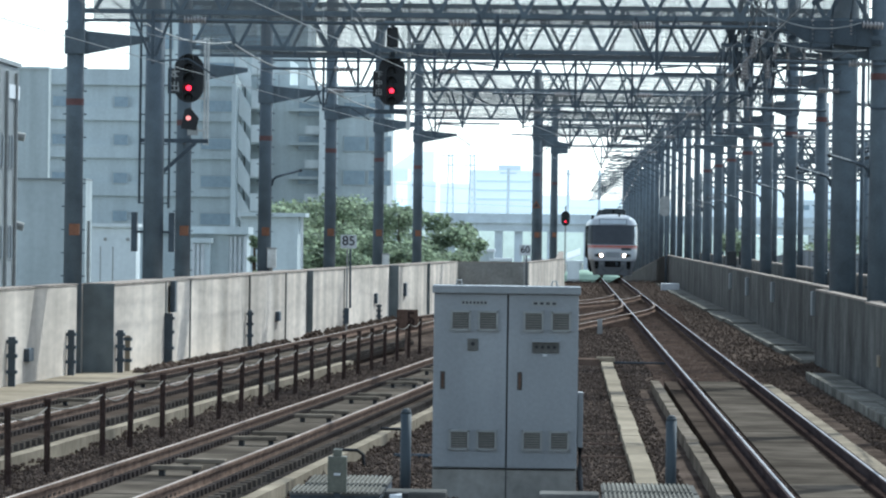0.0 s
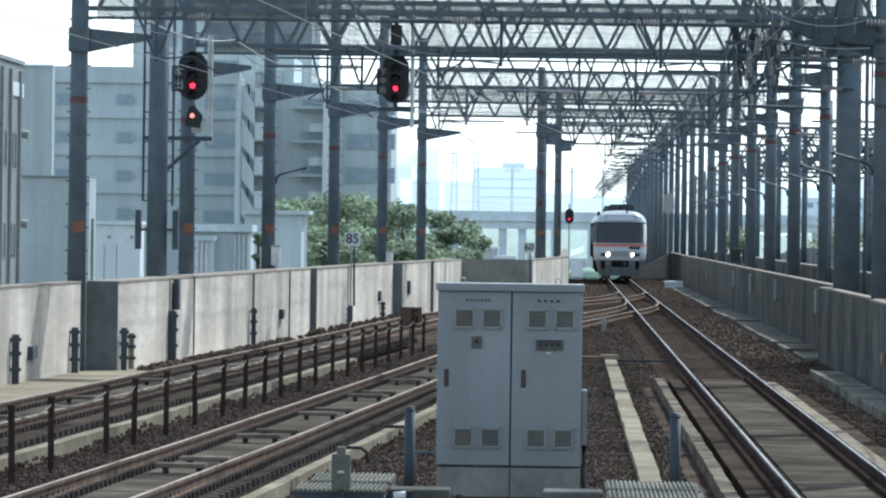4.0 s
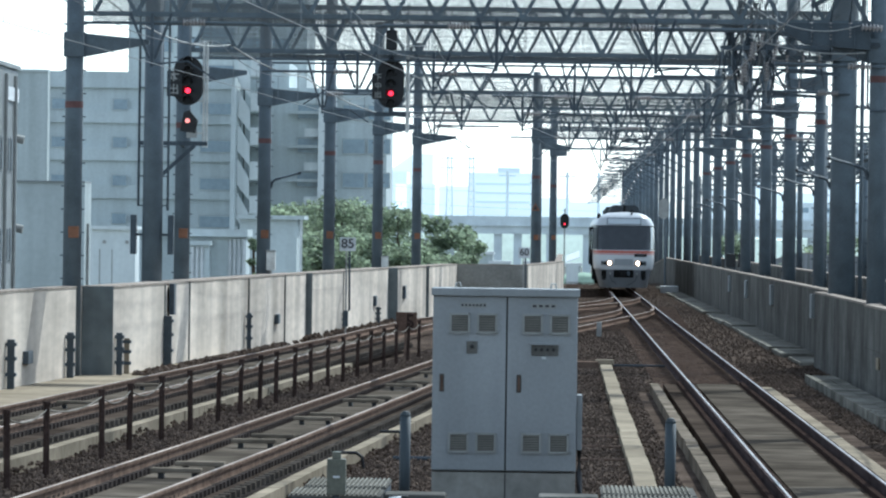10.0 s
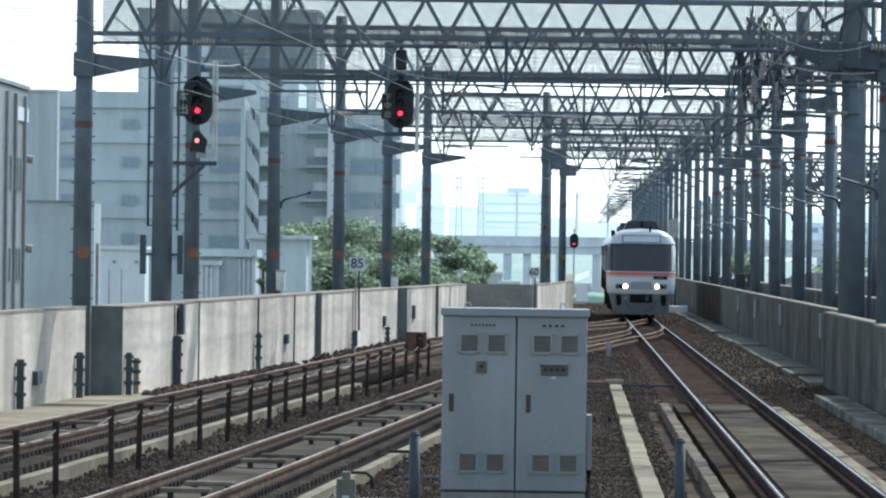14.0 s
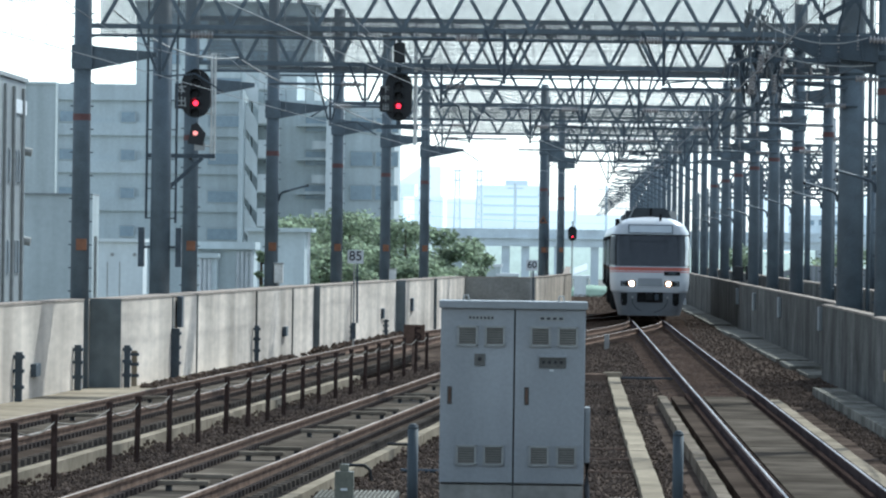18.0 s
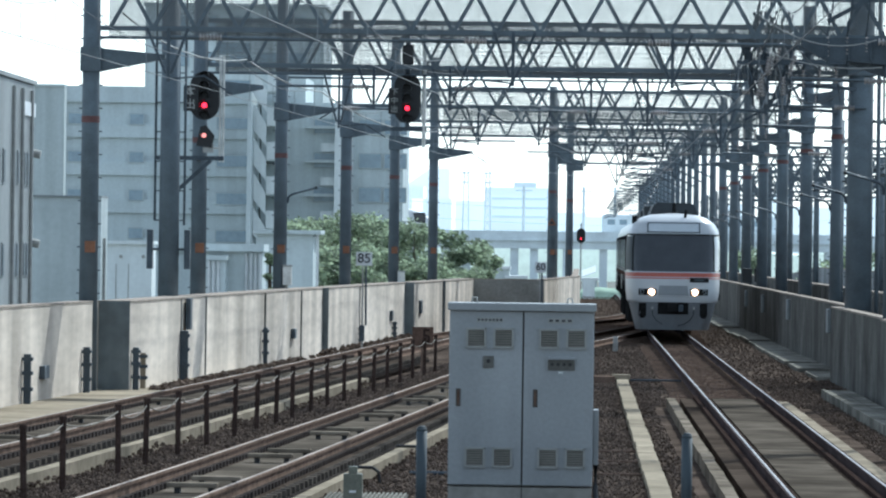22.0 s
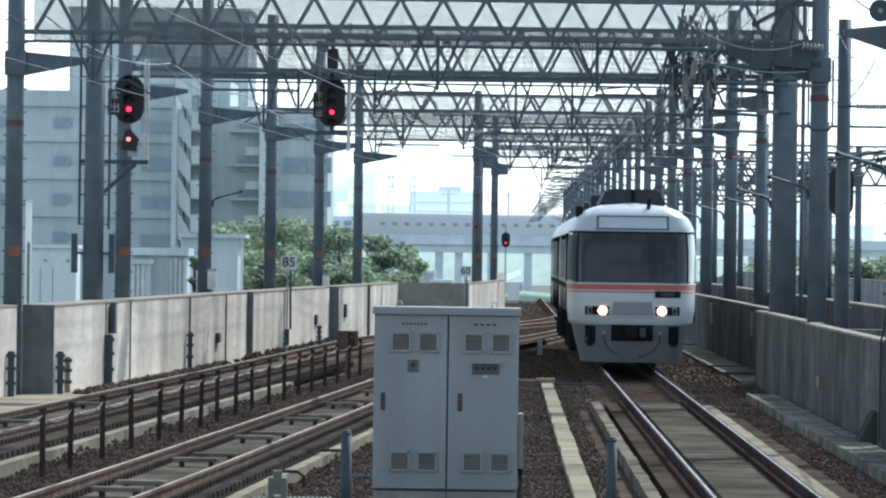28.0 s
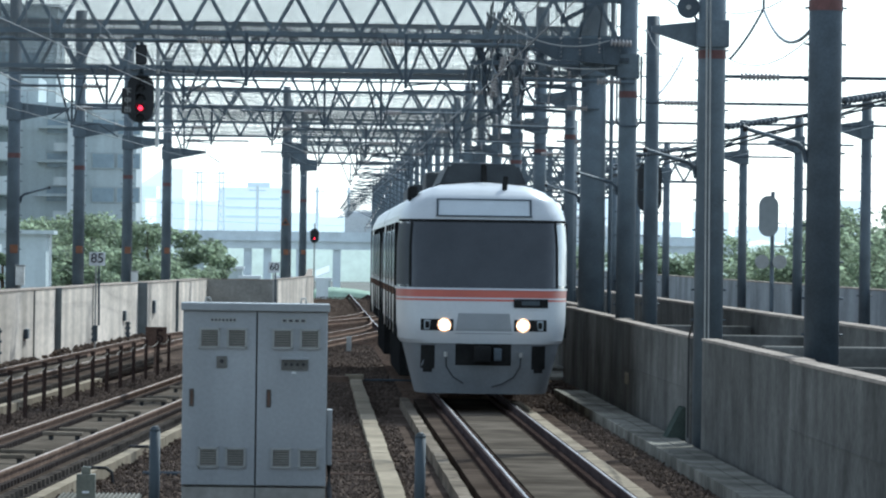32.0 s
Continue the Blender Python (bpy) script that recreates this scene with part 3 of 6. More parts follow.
def collar_mesh(s, w, far=1.05, h=0.22, tip=(0.02, 0.1)):
    """A box collar with a wedge that reaches from the mast towards the beam; s: side to which it reaches."""
    bm = box(-w * 0.57, w * 0.57, -w * 0.57, w * 0.57, -h, h)
    v = [bm.verts.new((s * x, y, z)) for x, z in ((w * 0.57, -h), (far, tip[0]), (far, tip[1]), (w * 0.57, h * 0.92)) for y in (-0.08, 0.08)]
    for q in ((0, 2, 3, 1), (2, 4, 5, 3), (4, 6, 7, 5), (6, 0, 1, 7), (0, 6, 4, 2), (1, 3, 5, 7)):
        bm.faces.new([v[i] for i in q])
    return bm


BOLT = []
COLLAR = {62: 6.2, 75.2: 5.91, 97.3: 6.22, 115: 6.84, 133: 6.63, 152: 6.44}      # heights of the brackets on the right-hand masts


def mast(x, y, w, h, reach=0, z0=-0.3, arm=0, plate=True, m=STEEL, collar_z=6.15, band_z=5.0):
    t = thing("catenary_mast", "dark blue-grey painted steel catenary mast with orange bands", "mast", pose(x, y, z0), group="catenary masts")
    part("shaft", rod((0, 0, 0), (0, 0, h), w / 2 * 1.05, 14, r2=w / 2 * 0.92), m, t, smooth=True)
    part("base_flange", rod((0, 0, 0), (0, 0, 0.05), w * 0.8, 14), STEELDARK, t)
    if reach:
        part("collar", collar_mesh(reach, w, 0.6, 0.28, (-0.26, 0.2)) if reach > 0 and y > 200 else collar_mesh(reach, w, 0.85 if reach < 0 else 1.35, 0.185 if y < 80 else 0.22), STEEL, t, "bolted collar with a wedge bracket", m=pose(0, 0, collar_z))
    r = w / 2 * 0.985 + 0.004
    if band_z:
        part("red_band", rod((0, 0, band_z), (0, 0, band_z + 0.12), r, 14, caps=False), RED_BAND, t, "faded red band", smooth=True)
    if plate:
        part("number_plate", box(-0.06, 0.13, -r - 0.02, -r + 0.04, 2.64, 2.85, bevel=0.008), ORANGE, t, "orange number plate")
    if y < 215:
        bolt, z = None, 1.9
        while z < h - 0.2:
            for e in (1, -1):
                at = pose(e * w * 0.45, 0, z, 0, 0, 0 if e > 0 else 180)
                if BOLT:
                    again(BOLT[0], at, t)
                else:
                    BOLT.append(part("step_bolt", rod((0, 0, 0), (w * 0.05 + 0.045, 0, 0), 0.013, 5), STEELDARK, t, m=at))
            z += 0.42
    if arm:
        lb = part("lamp_arm", tube([(arm * w * 0.5, 0, 3.88), (arm * (w * 0.5 + 0.03), 0, 4.03), (arm * (w * 0.5 + 0.10), 0, 4.10), (arm * (w * 0.5 + 0.24), 0, 4.14)], 0.03, 8), STEELDARK, t, "bent pipe lamp bracket", smooth=True)
        part("lamp_tube", tube([(arm * (w * 0.5 + 0.22), 0, 4.138), (arm * (w * 0.5 + 0.70), 0, 4.27)], 0.026, 8), STEEL, lb, "slim grey lamp tube", smooth=True)
        part("lamp_cap", tube([(arm * (w * 0.5 + 0.69), 0, 4.268), (arm * (w * 0.5 + 0.74), 0, 4.28)], 0.036, 8), BLACK, lb, smooth=True)
    return t


def truss(d, x0, x1, z, h, pitch, crossed=False, foot=None):
    t = thing("portal_truss", "dark painted steel lattice truss spanning the tracks", "truss", pose(0, d, z), group="portal trusses")
    n = max(2, round((x1 - x0) / pitch))
    xa, st = x0, (x1 - x0) / n
    if foot is not None:
        st, xa = pitch, foot + math.ceil((x0 - foot) / (2 * pitch)) * 2 * pitch
        n = int((x1 - xa) / st)
    up = part("brace", bar((0, 0, 0.0), (st, 0, h), 0.085, 0.07), STEEL, t, m=pose(xa, 0, 0))
    dn = part("brace", bar((0, 0, h), (st, 0, 0.0), 0.085, 0.07), STEEL, t, m=pose(xa + st, 0, 0))
    part("bottom_chord", bar((x0, 0, 0), (x1, 0, 0), 0.07, 0.09), STEEL, t)
    part("top_chord", bar((x0, 0, h), (x1, 0, h), 0.09, 0.1), STEEL, t)
    if d < 145:
        part("hanger_pipe", rod((x0, 0, -0.17), (x1, 0, -0.17), 0.03, 6), STEEL, t)
        for k in range(1, 6):
            xx = x0 + (x1 - x0) * k / 6
            part("pipe_clip", bar((xx, 0, -0.17), (xx, 0, 0), 0.05, 0.04), STEEL, t)
    for i in range(n):
        if i > 1:
            again(up if i % 2 == 0 else dn, pose(xa + i * st, 0, 0), t)
        if crossed:
            again(dn if i % 2 == 0 else up, pose(xa + i * st, 0.03, 0), t)
    return t


def screen(d, x0, x1, z0, z1, gap=0.032, wire=0.0155, slack=0.1):
    """A wire-mesh guard hung behind a truss."""
    t = thing("mesh_guard", "fine grey wire mesh guard hung in the lattice truss", "mesh guard", pose(0, d + 0.3, 0), group="mesh guards")
    bm = bmesh.new()
    jit = random.Random(int(d))      # slack wires are never quite even
    x = x0
    while x < x1:
        bar((x, 0, z0), (x, 0, z1), wire, 0.008, bm)
        x += gap * jit.uniform(1 - slack, 1 + slack)
    z = z0
    while z < z1:
        bar((x0, 0.006, z), (x1, 0.006, z), wire, 0.008, bm)
        z += gap * jit.uniform(1 - slack, 1 + slack)
    tagged(part("mesh", bm, MESHWIRE, t), kind="stuff")
    part("edge_bar", bar((x0, 0, z1), (x1, 0, z1), 0.04, 0.04), STEEL, t)
    return t


for d in PORTALS:
    if d > 90:
        mast(left_x(d), d, 0.33, 9.5 if d < 200 else 9.1, 1, arm=1 if d == 133 else 0, collar_z=6.15 if d < 200 else 6.67)
    mast(right_x(d), d, 0.40 if d < 90 else 0.34 if d < 100 else 0.56 if d == 115 else 0.29 if d == 133 else 0.37, 7.33 if d == 133 else 9.8, -1 if d < 225 else 0, arm=-1, plate=False, m=STEELDARK if d == 62 else STEEL, collar_z=COLLAR.get(d, 6.42), band_z=0 if d == 115 else 5.56 if d == 75.2 else 5.65)
    x0, x1 = (left_x(d) if d > 90 else -9), right_x(d)
    bz, bh, pitch, foot = TRUSS.get(d, (BEAM_Z, 0.70, 0.40, None))
    truss(d, x0, x1, bz, bh, pitch, foot=foot)
    if d > 90 and d not in (133, 152, 206, 241):
        screen(d, x0 + 0.3, x1 - 0.2, bz - 0.16 if d < 120 else bz, bz + (1.6 if d < 100 else 1.0), 0.034 if d < 100 else 0.018, 0.0195 if d < 100 else 0.0072 if d < 120 else 0.0044, 0.03 if d < 100 else 0.45)
    # the neighbouring line's portals
    if 110 < d:
        mast(13.3, d + 14, 0.27, 6.65 if d < 140 else 7.05, -1, plate=False, band_z=0, collar_z=5.9)
        if d > 160:
            truss(d + 14, right_x(d) + 0.3, 13.3, 5.05, 1.1, 0.6, True)


# a twin mast with ladders beside the signal, and poles along the right wall
lm = thing("signal_mast", "thick grey steel mast with ladders on both sides", "mast", pose(lx(12.88, 109), 109, -0.3))
part("shaft", rod((0, 0, 0), (0, 0, 8.4), 0.215, 14, r2=0.19), STEEL, lm, smooth=True)
for s in (-1, 1):
    for y in (-0.05, 0.2):
        part("ladder_rail", rod((s * 0.30, y, 3.3 if s < 0 else 3.2), (s * 0.30, y, 8.2), 0.016, 6), STEELDARK, lm)
    for z in (3.3, 3.9, 4.5, 5.1, 5.7, 6.3, 6.9, 7.5):
        part("ladder_tie", rod((s * 0.18, 0, z), (s * 0.31, 0, z), 0.014, 5), STEELDARK, lm)
    part("control_box", box(s * 0.38 - 0.06, s * 0.38 + 0.06, -0.12, 0.12, 2.31, 3.11, bevel=0.012), STEELDARK, lm, "upright dark steel control box")
    part("box_bracket", bar((0, 0, 2.71), (s * 0.34, 0, 2.71), 0.05, 0.05), STEELDARK, lm)
for x, d, w, h in ((6.23, 99, 0.27, 7.22), (6.95, 144, 0.26, 6.4)):
    mast(x, d, w, h, plate=False, band_z=0)

# ---- catenary wires ----
def overhead(name, centre, stops, label):
    """A contact wire and its carrying wire over one track, with droppers and pull-off arms at each portal."""
    t = thing(name, label, "overhead line")
    for a, b in zip(stops, stops[1:]):
        pa, pb = (centre(a), a, 5.95), (centre(b), b, 5.95)
        hang = sag(pa, pb, 0.32, 12)
        part("carrying_wire", tube(hang, 0.007, 5), WIREBRIGHT, t, smooth=True)
        part("contact_wire", tube([(centre(a), a, 5.22), (centre(b), b, 5.22)], 0.007, 5), WIRE, t)
        for p in hang[2:-1:3]:
            part("dropper", rod((p[0], p[1], 5.22), p, 0.005, 4), WIRE, t)
    return t


def insulator(a, b, r, parent, n=7, material=None):
    """A ribbed porcelain string on a rod from a to b."""
    a, b = Vector(a), Vector(b)
    q = (b - a).to_track_quat("Z", "Y")
    bm, rings = bmesh.new(), []
    for i in range(n):
        for f, k in ((0.0, 0.45), (0.2, 1.0), (0.6, 0.75), (0.65, 0.45)):
            c, rr = a.lerp(b, (i + f) / n), r * k
            rings.append([bm.verts.new(c + q @ Vector((rr * math.cos(math.pi * j / 5), rr * math.sin(math.pi * j / 5), 0))) for j in range(10)])
    for r0, r1 in zip(rings, rings[1:]):
        for j in range(10):
            bm.faces.new((r0[j], r0[(j + 1) % 10], r1[(j + 1) % 10], r1[j]))
    bm.faces.new(rings[0][::-1])
    bm.faces.new(rings[-1])
    return part("insulator", bm, material or PORCELAIN, parent, "ribbed rubber insulator" if material else "ribbed white porcelain insulator", smooth=False)


def pull_off(x, d, s, z=6.0, at=1.05):
    beam = TRUSS.get(d, (BEAM_Z,))[0]
    t = thing("pull_off_arm", "steel pull-off arm with a ribbed insulator over the track", "catenary arm", pose(x, d - 0.35, 0), group="pull-off arms")
    part("hanger", bar((s * 1.15, 0, 5.45), (s * 1.15, 0, beam), 0.06, 0.06), STEELDARK, t)
    part("strut", rod((s * max(1.15, at + 0.1), 0, z - 0.06), (-s * 0.9, 0, z - 0.06), 0.028, 8), STEEL, t)
    insulator((s * at, 0, z - 0.06), (s * (at - 0.43), 0, z - 0.06), 0.075, t)
    part("arm", tube([(s * 1.15, 0, 5.5), (s * 0.5, 0, 5.56), (0.0, 0, 5.24)], 0.018, 6), STEELDARK, t)
    vb = bmesh.new()
    bar((s * 1.55, 0, beam), (s * 1.2, 0, 5.6), 0.07, 0.05, vb)
    bar((s * 0.8, 0, beam), (s * 1.1, 0, 5.6), 0.07, 0.05, vb)
    part("pendant", vb, STEELDARK, t, "hanging steel V bracket")
    return t


def inner_x(d):
    return lx(6.44, d) if d < 150 else min(2.78, lx(6.44, 150) + (d - 150) * 0.082)


def outer_x(d):
    return lx(10.37, d) if d < 165 else min(2.7, lx(10.37, 165) + (d - 165) * 0.11)


overhead("overhead_line", lambda d: MAIN_X, [44.5] + PORTALS + SINGLES[:5], "overhead contact and carrying wires above the straight track")
overhead("overhead_line", inner_x, [44.5] + PORTALS[:8], "overhead contact and carrying wires above the merging track")
overhead("overhead_line", outer_x, [44.5] + PORTALS[:9], "overhead contact and carrying wires above the outer track")
overhead("overhead_line", lambda d: 9.0, [97, 137, 174, 210, 263], "overhead wires above the neighbouring line")
overhead("overhead_line", lambda d: 11.4, [97, 137, 174, 210, 263], "overhead wires above the neighbouring line")
for i, d in enumerate(PORTALS[2:]):
    z = 6.0 if i else 6.32
    pull_off(MAIN_X, d, 1 if i % 2 else -1, z, 1.05 if i else 1.6)
    if d < 190:
        pull_off(inner_x(d), d, -1 if i % 2 else 1, z, 1.05 if i else 0.67)
        pull_off(outer_x(d), d, 1 if i % 2 else -1, z, 1.05 if i else 0.6)


def cantilever(x, d, s, top, reach, low):
    """A single mast with a top tie, a bent bracket arm, insulators and the hanger over its track."""
    t = thing("cantilever_mast", "slim hazy steel mast with a cantilever arm over the track", "mast", pose(x, d, -0.3 - low), group="cantilever masts")
    part("shaft", rod((0, 0, 0), (0, 0, top + 0.3 + low), 0.17, 10, r2=0.15), STEEL, t, smooth=True)
    z = 7.7 + low
    part("arm", tube([(0, 0, z - 1.3), (s * reach * 0.55, 0, z - 0.35), (s * reach, 0, z - 0.3)], 0.045, 6), STEEL, t)
    part("tie", rod((0, 0, z + 0.45), (s * reach, 0, z - 0.26), 0.025, 5), STEELDARK, t)
    part("steady_arm", tube([(s * (reach - 0.9), 0, z - 1.15), (s * (reach + 0.25), 0, z - 1.3)], 0.03, 5), STEELDARK, t)
    part("hanger", rod((s * (reach - 0.9), 0, z - 0.33), (s * (reach - 0.9), 0, z - 1.25), 0.035, 5), STEELDARK, t)
    part("feeder_arm", bar((s * 0.9, 0, top - 0.5), (-s * 0.9, 0, top - 0.5), 0.09, 0.09), STEEL, t)
    for k in (-0.8, 0.8):
        insulator((k, 0, top - 0.5), (k, 0, top - 1.0), 0.07, t, 4)
    return t


for i, d in enumerate(SINGLES):
    cantilever(6.4, d, -1, 9.5, 3.6, drop(d))
    if i % 2 == 0 and d < 600:
        cantilever(13.3, d + 6, -1, 8.6, 2.6, drop(d))

feed = thing("feeder_cables", "pale sagging feeder cables slung between masts", "cable")
for a, b, dip in (((-8.35, 97.3, 6.70), (-6.61, 106, 6.184), 0.3), ((-6.61, 106, 6.184), (-5.92, 122, 6.037), 0.12), ((-5.92, 122, 6.037), (lx(8.7, 133), 133, 5.45), 0.35), ((lx(8.7, 133), 133, 5.45), (lx(8.2, 152), 152, 5.3), 0.4), ((lx(9.0, 97.3), 97.3, 6.9), (lx(7.4, 115), 115, 6.25), 0.35), ((lx(7.4, 115), 115, 6.25), (lx(5.2, 133), 133, 5.95), 0.25), ((lx(5.2, 133), 133, 5.95), (lx(4.6, 152), 152, 5.6), 0.3), ((4.6, 97.3, 6.15), (6.0, 97.3, 6.0), 0.12), ((4.2, 115, 6.3), (6.0, 115, 5.9), 0.25), ((5.6, 79.5, 6.3), (6.4, 62, 6.5), 0.6), ((6.0, 79.5, 5.5), (6.0, 97.3, 6.6), 0.5), ((6.1, 62, 5.5), (5.9, 79.5, 5.6), 0.5)):
    part("cable", tube(sag(a, b, dip), 0.014 if a[0] < -5.9 else 0.008, 6), GALV if a[0] < -5.9 else WIREBRIGHT, feed, smooth=True)
part("spacer", bar((-6.66, 106, 6.10), (-6.56, 106, 6.27), 0.03, 0.03), STEELDARK, feed)
part("spacer", bar((-6.66, 106.02, 6.22), (-6.55, 106.02, 6.15), 0.03, 0.03), STEELDARK, feed)
for d, z in ((80, 5.18), (97.3, 5.27), (115, 5.34), (133, 5.3), (150, 5.3)):
    w = thing("cross_span_wire", "horizontal cross-span wire with a ribbed insulator", "cable", group="cross-span wires")
    part("wire", rod((6.0, d, z), (13.4, d, z), 0.03, 6), STEELDARK, w)
    insulator((6.35, d, z), (6.95, d, z), 0.07, w, 10)
for i, d in enumerate(PORTALS[:6]):
    t = thing("slanting_feeder", "dark slanting feeder cable with a long ribbed insulator", "cable", group="slanting feeders")
    run = [Vector(p) for p in sag((right_x(d) + 0.15, d, 4.3), (13.3, d + 14, 6.2), 0.15, 12)]
    part("cable", tube(run, 0.024, 8), RUBBER, t, smooth=True)
    insulator(run[0].lerp(run[1], 0.15), run[1].lerp(run[2], 0.5), 0.05, t, 12, STEELDARK)
# clutter of jumpers and insulators at the heads of the right-hand masts
for i, d in enumerate((97.3, 115, 133, 152, 170, 188)):
    x = right_x(d)
    t = thing("feeder_bracket", "steel bracket with ribbed insulators and looping jumper cables", "catenary arm", pose(x, d - 0.3, 0), group="feeder brackets")
    part("arm", bar((0, 0.1, 6.02), (-1.35, 0.1, 6.1), 0.08, 0.08), STEELDARK, t)
    part("arm", bar((-0.15, 0.1, 7.3), (-1.25, 0.1, 6.7), 0.08, 0.08), STEELDARK, t)
    for k, xx in enumerate((-0.5, -0.85, -1.2)):
        part("drop_cable", tube([(xx, 0, 8.0), (xx + 0.05 * math.sin(k), 0, 7.0), (xx - 0.06, 0, 6.4), (xx + 0.1 * math.cos(k * 2 + i), 0, 5.75)], 0.016, 5), STEELDARK, t, smooth=True)
        insulator((xx - 0.05, -0.04, 6.42), (xx - 0.05, -0.04, 6.12 - 0.05 * k), 0.042, t, 5)
    part("jumper", tube(sag((-0.4, 0, 6.0), (-1.9, 0, 6.35), 0.45), 0.016, 6), WIREBRIGHT, t, smooth=True)
    part("jumper", tube(sag((-0.2, 0, 6.45), (-1.4, 0, 6.6), 0.3), 0.016, 6), WIREBRIGHT, t, smooth=True)
    part("strut", rod((0.1, 0, 5.62), (-1.9, 0, 5.66), 0.03, 8), STEEL, t)
    insulator((-0.15, 0, 5.62), (-0.6, 0, 5.63), 0.07, t, 8)
    frame_bar = [(0.22, 0.0, 6.1), (0.22, 0.0, 4.93), (0.16, 0.0, 4.83), (-0.16, 0.0, 4.83), (-0.22, 0.0, 4.93), (-0.22, 0.0, 6.1)]
    if d == 97.3:
        part("loop_frame", tube(frame_bar, 0.022, 6), STEELDARK, t, "dark looped conduit round the mast")

# a deep plate bracket and a thick hank of hanging leads by the straight track
pb = thing("beam_bracket", "deep dark steel plate bracket at the portal's corner", "bracket", pose(0, 97.0, 0))
bm = bmesh.new()
vs = [bm.verts.new((x, y, z)) for y in (-0.07, 0.07) for x, z in ((3.95, 6.24), (4.3, 6.02), (5.5, 5.92), (5.5, 6.4), (3.95, 6.4))]
bm.faces.new(vs[:5][::-1])
bm.faces.new(vs[5:])
for i in range(5):
    bm.faces.new((vs[i], vs[(i + 1) % 5], vs[5 + (i + 1) % 5], vs[5 + i]))
part("plate", bm, STEELDARK, pb)
for x in (4.4, 4.8, 5.2):
    part("stiffener", box(x, x + 0.03, -0.13, -0.07, 6.0, 6.38), STEELDARK, pb)
for a, b, dip in (((3.2, -0.5, 6.75), (5.3, -0.3, 6.36), 0.28), ((3.3, -0.4, 6.12), (5.4, -0.2, 5.87), 0.12)):
    part("jumper", tube(sag(a, b, dip), 0.012, 6), GALV, pb, "pale slack jumper cable", smooth=True)
insulator((5.32, -0.3, 6.33), (5.72, -0.3, 6.30), 0.075, pb, 6)
for a, b, dip in (((6.63, 0, 6.17), (6.13, 0, 5.41), 0.06), ((6.63, 0, 6.17), (5.75, -17.2, 5.14), 0.3), ((6.63, 0, 6.17), (6.64, 0, 7.6), 0.0), ((6.95, 22, 6.25), (6.3, 19.8, 5.43), 0.08)):
    tagged(part("jumper_cable", tube(sag((a[0], a[1] + 79.4, a[2]), (b[0], b[1] + 79.4, b[2]), dip), 0.022, 6), STEEL, smooth=True), "slack grey jumper cable between masts", "cable", "jumper cables")
tp = thing("tension_pulley", "black grooved tensioning pulley hung from the mast bracket", "pulley", pose(5.22, 75.2, 5.98))
part("wheel", rod((0, -0.05, 0), (0, 0.05, 0), 0.13, 18), BLACK, tp)
part("flange", rod((0, -0.065, 0), (0, -0.05, 0), 0.16, 18), STEELDARK, tp)
part("hub", rod((0, -0.09, 0), (0, 0.09, 0), 0.035, 10), GALV, tp)
part("hanger", bar((0, 0, 0), (0.16, 0, -0.22), 0.05, 0.03), STEELDARK, tp)
part("rope", rod((-0.13, 0, 0), (-0.9, 0.4, 0.55), 0.012, 5), STEELDARK, tp)
hank = thing("hanging_leads", "tangled dark leads and insulator strings below the truss", "cable", pose(0, 114.4, 0))
rl = random.Random(11)
for i in range(46):
    x, z = rl.uniform(3.5, 4.55), rl.uniform(6.7, 7.9)
    pts = [(x, rl.uniform(-0.1, 0.1), z)]
    for k in range(5):
        pts.append((pts[-1][0] + rl.uniform(-0.09, 0.09), rl.uniform(-0.1, 0.1), pts[-1][2] - rl.uniform(0.12, 0.34)))
    part("lead", tube(pts, rl.choice((0.013, 0.02, 0.028)), 5), rl.choice((STEELDARK, STEELDARK, WIRE, GALV)), hank, smooth=True)
for i in range(9):
    x, z = rl.uniform(3.5, 4.6), rl.uniform(5.9, 7.3)
    insulator((x, -0.12, z), (x + rl.uniform(-0.12, 0.12), -0.12, z - 0.42), 0.055, hank, 6)
part("cross_bar", bar((3.3, 0, 6.55), (5.9, 0, 6.6), 0.1, 0.1), STEELDARK, hank)
part("cross_bar", bar((3.4, 0.05, 7.0), (5.9, 0.05, 6.72), 0.08, 0.08), STEELDARK, hank)
plate_r = tagged(part("wall_tag", box(5.36, 5.398, 91, 91.6, 0.3, 0.5, bevel=0.01), KERB), "small pale cover plate on the shaded wall", "cover plate")
tagged(part("conduit", tube([(5.38, 75.2, 1.9), (5.37, 75.4, 1.6), (5.37, 76.0, 1.42), (5.375, 76.36, 1.34), (5.375, 76.37, -0.1)], 0.014, 6), BLACK), "black cable running down the mast over the wall", "cable")

tagged(part("drain_pipe", rod((6.36, 114.9, -0.3), (6.36, 114.9, 8.0), 0.045, 8), STEEL, smooth=True), "grey pipe standing beside the thick mast", "pipe")
rods = thing("down_leads", "pair of pale down-lead pipes on the mast", "pipe", pose(5.45, 74.95, 0))
for x in (0.0, 0.05):
    part("pipe", rod((x + 0.05, 0, 1.1), (x, 0, 8), 0.014, 6), GALV, rods)


# ---- signs and signals ----
def writing(text, size, parent, m, material=INK, name="lettering"):
    cu = bpy.data.curves.new(name, "FONT")
    cu.body, cu.size, cu.align_x, cu.align_y, cu.extrude, cu.offset = text, size, "CENTER", "CENTER", 0.002, size * 0.012
    tmp = bpy.data.objects.new(name, cu)
    me = bpy.data.meshes.new_from_object(tmp)
    bpy.data.objects.remove(tmp)
    me.materials.append(material)
    o = new(name, me)
    o.parent, o.matrix_basis = parent, m
    return o


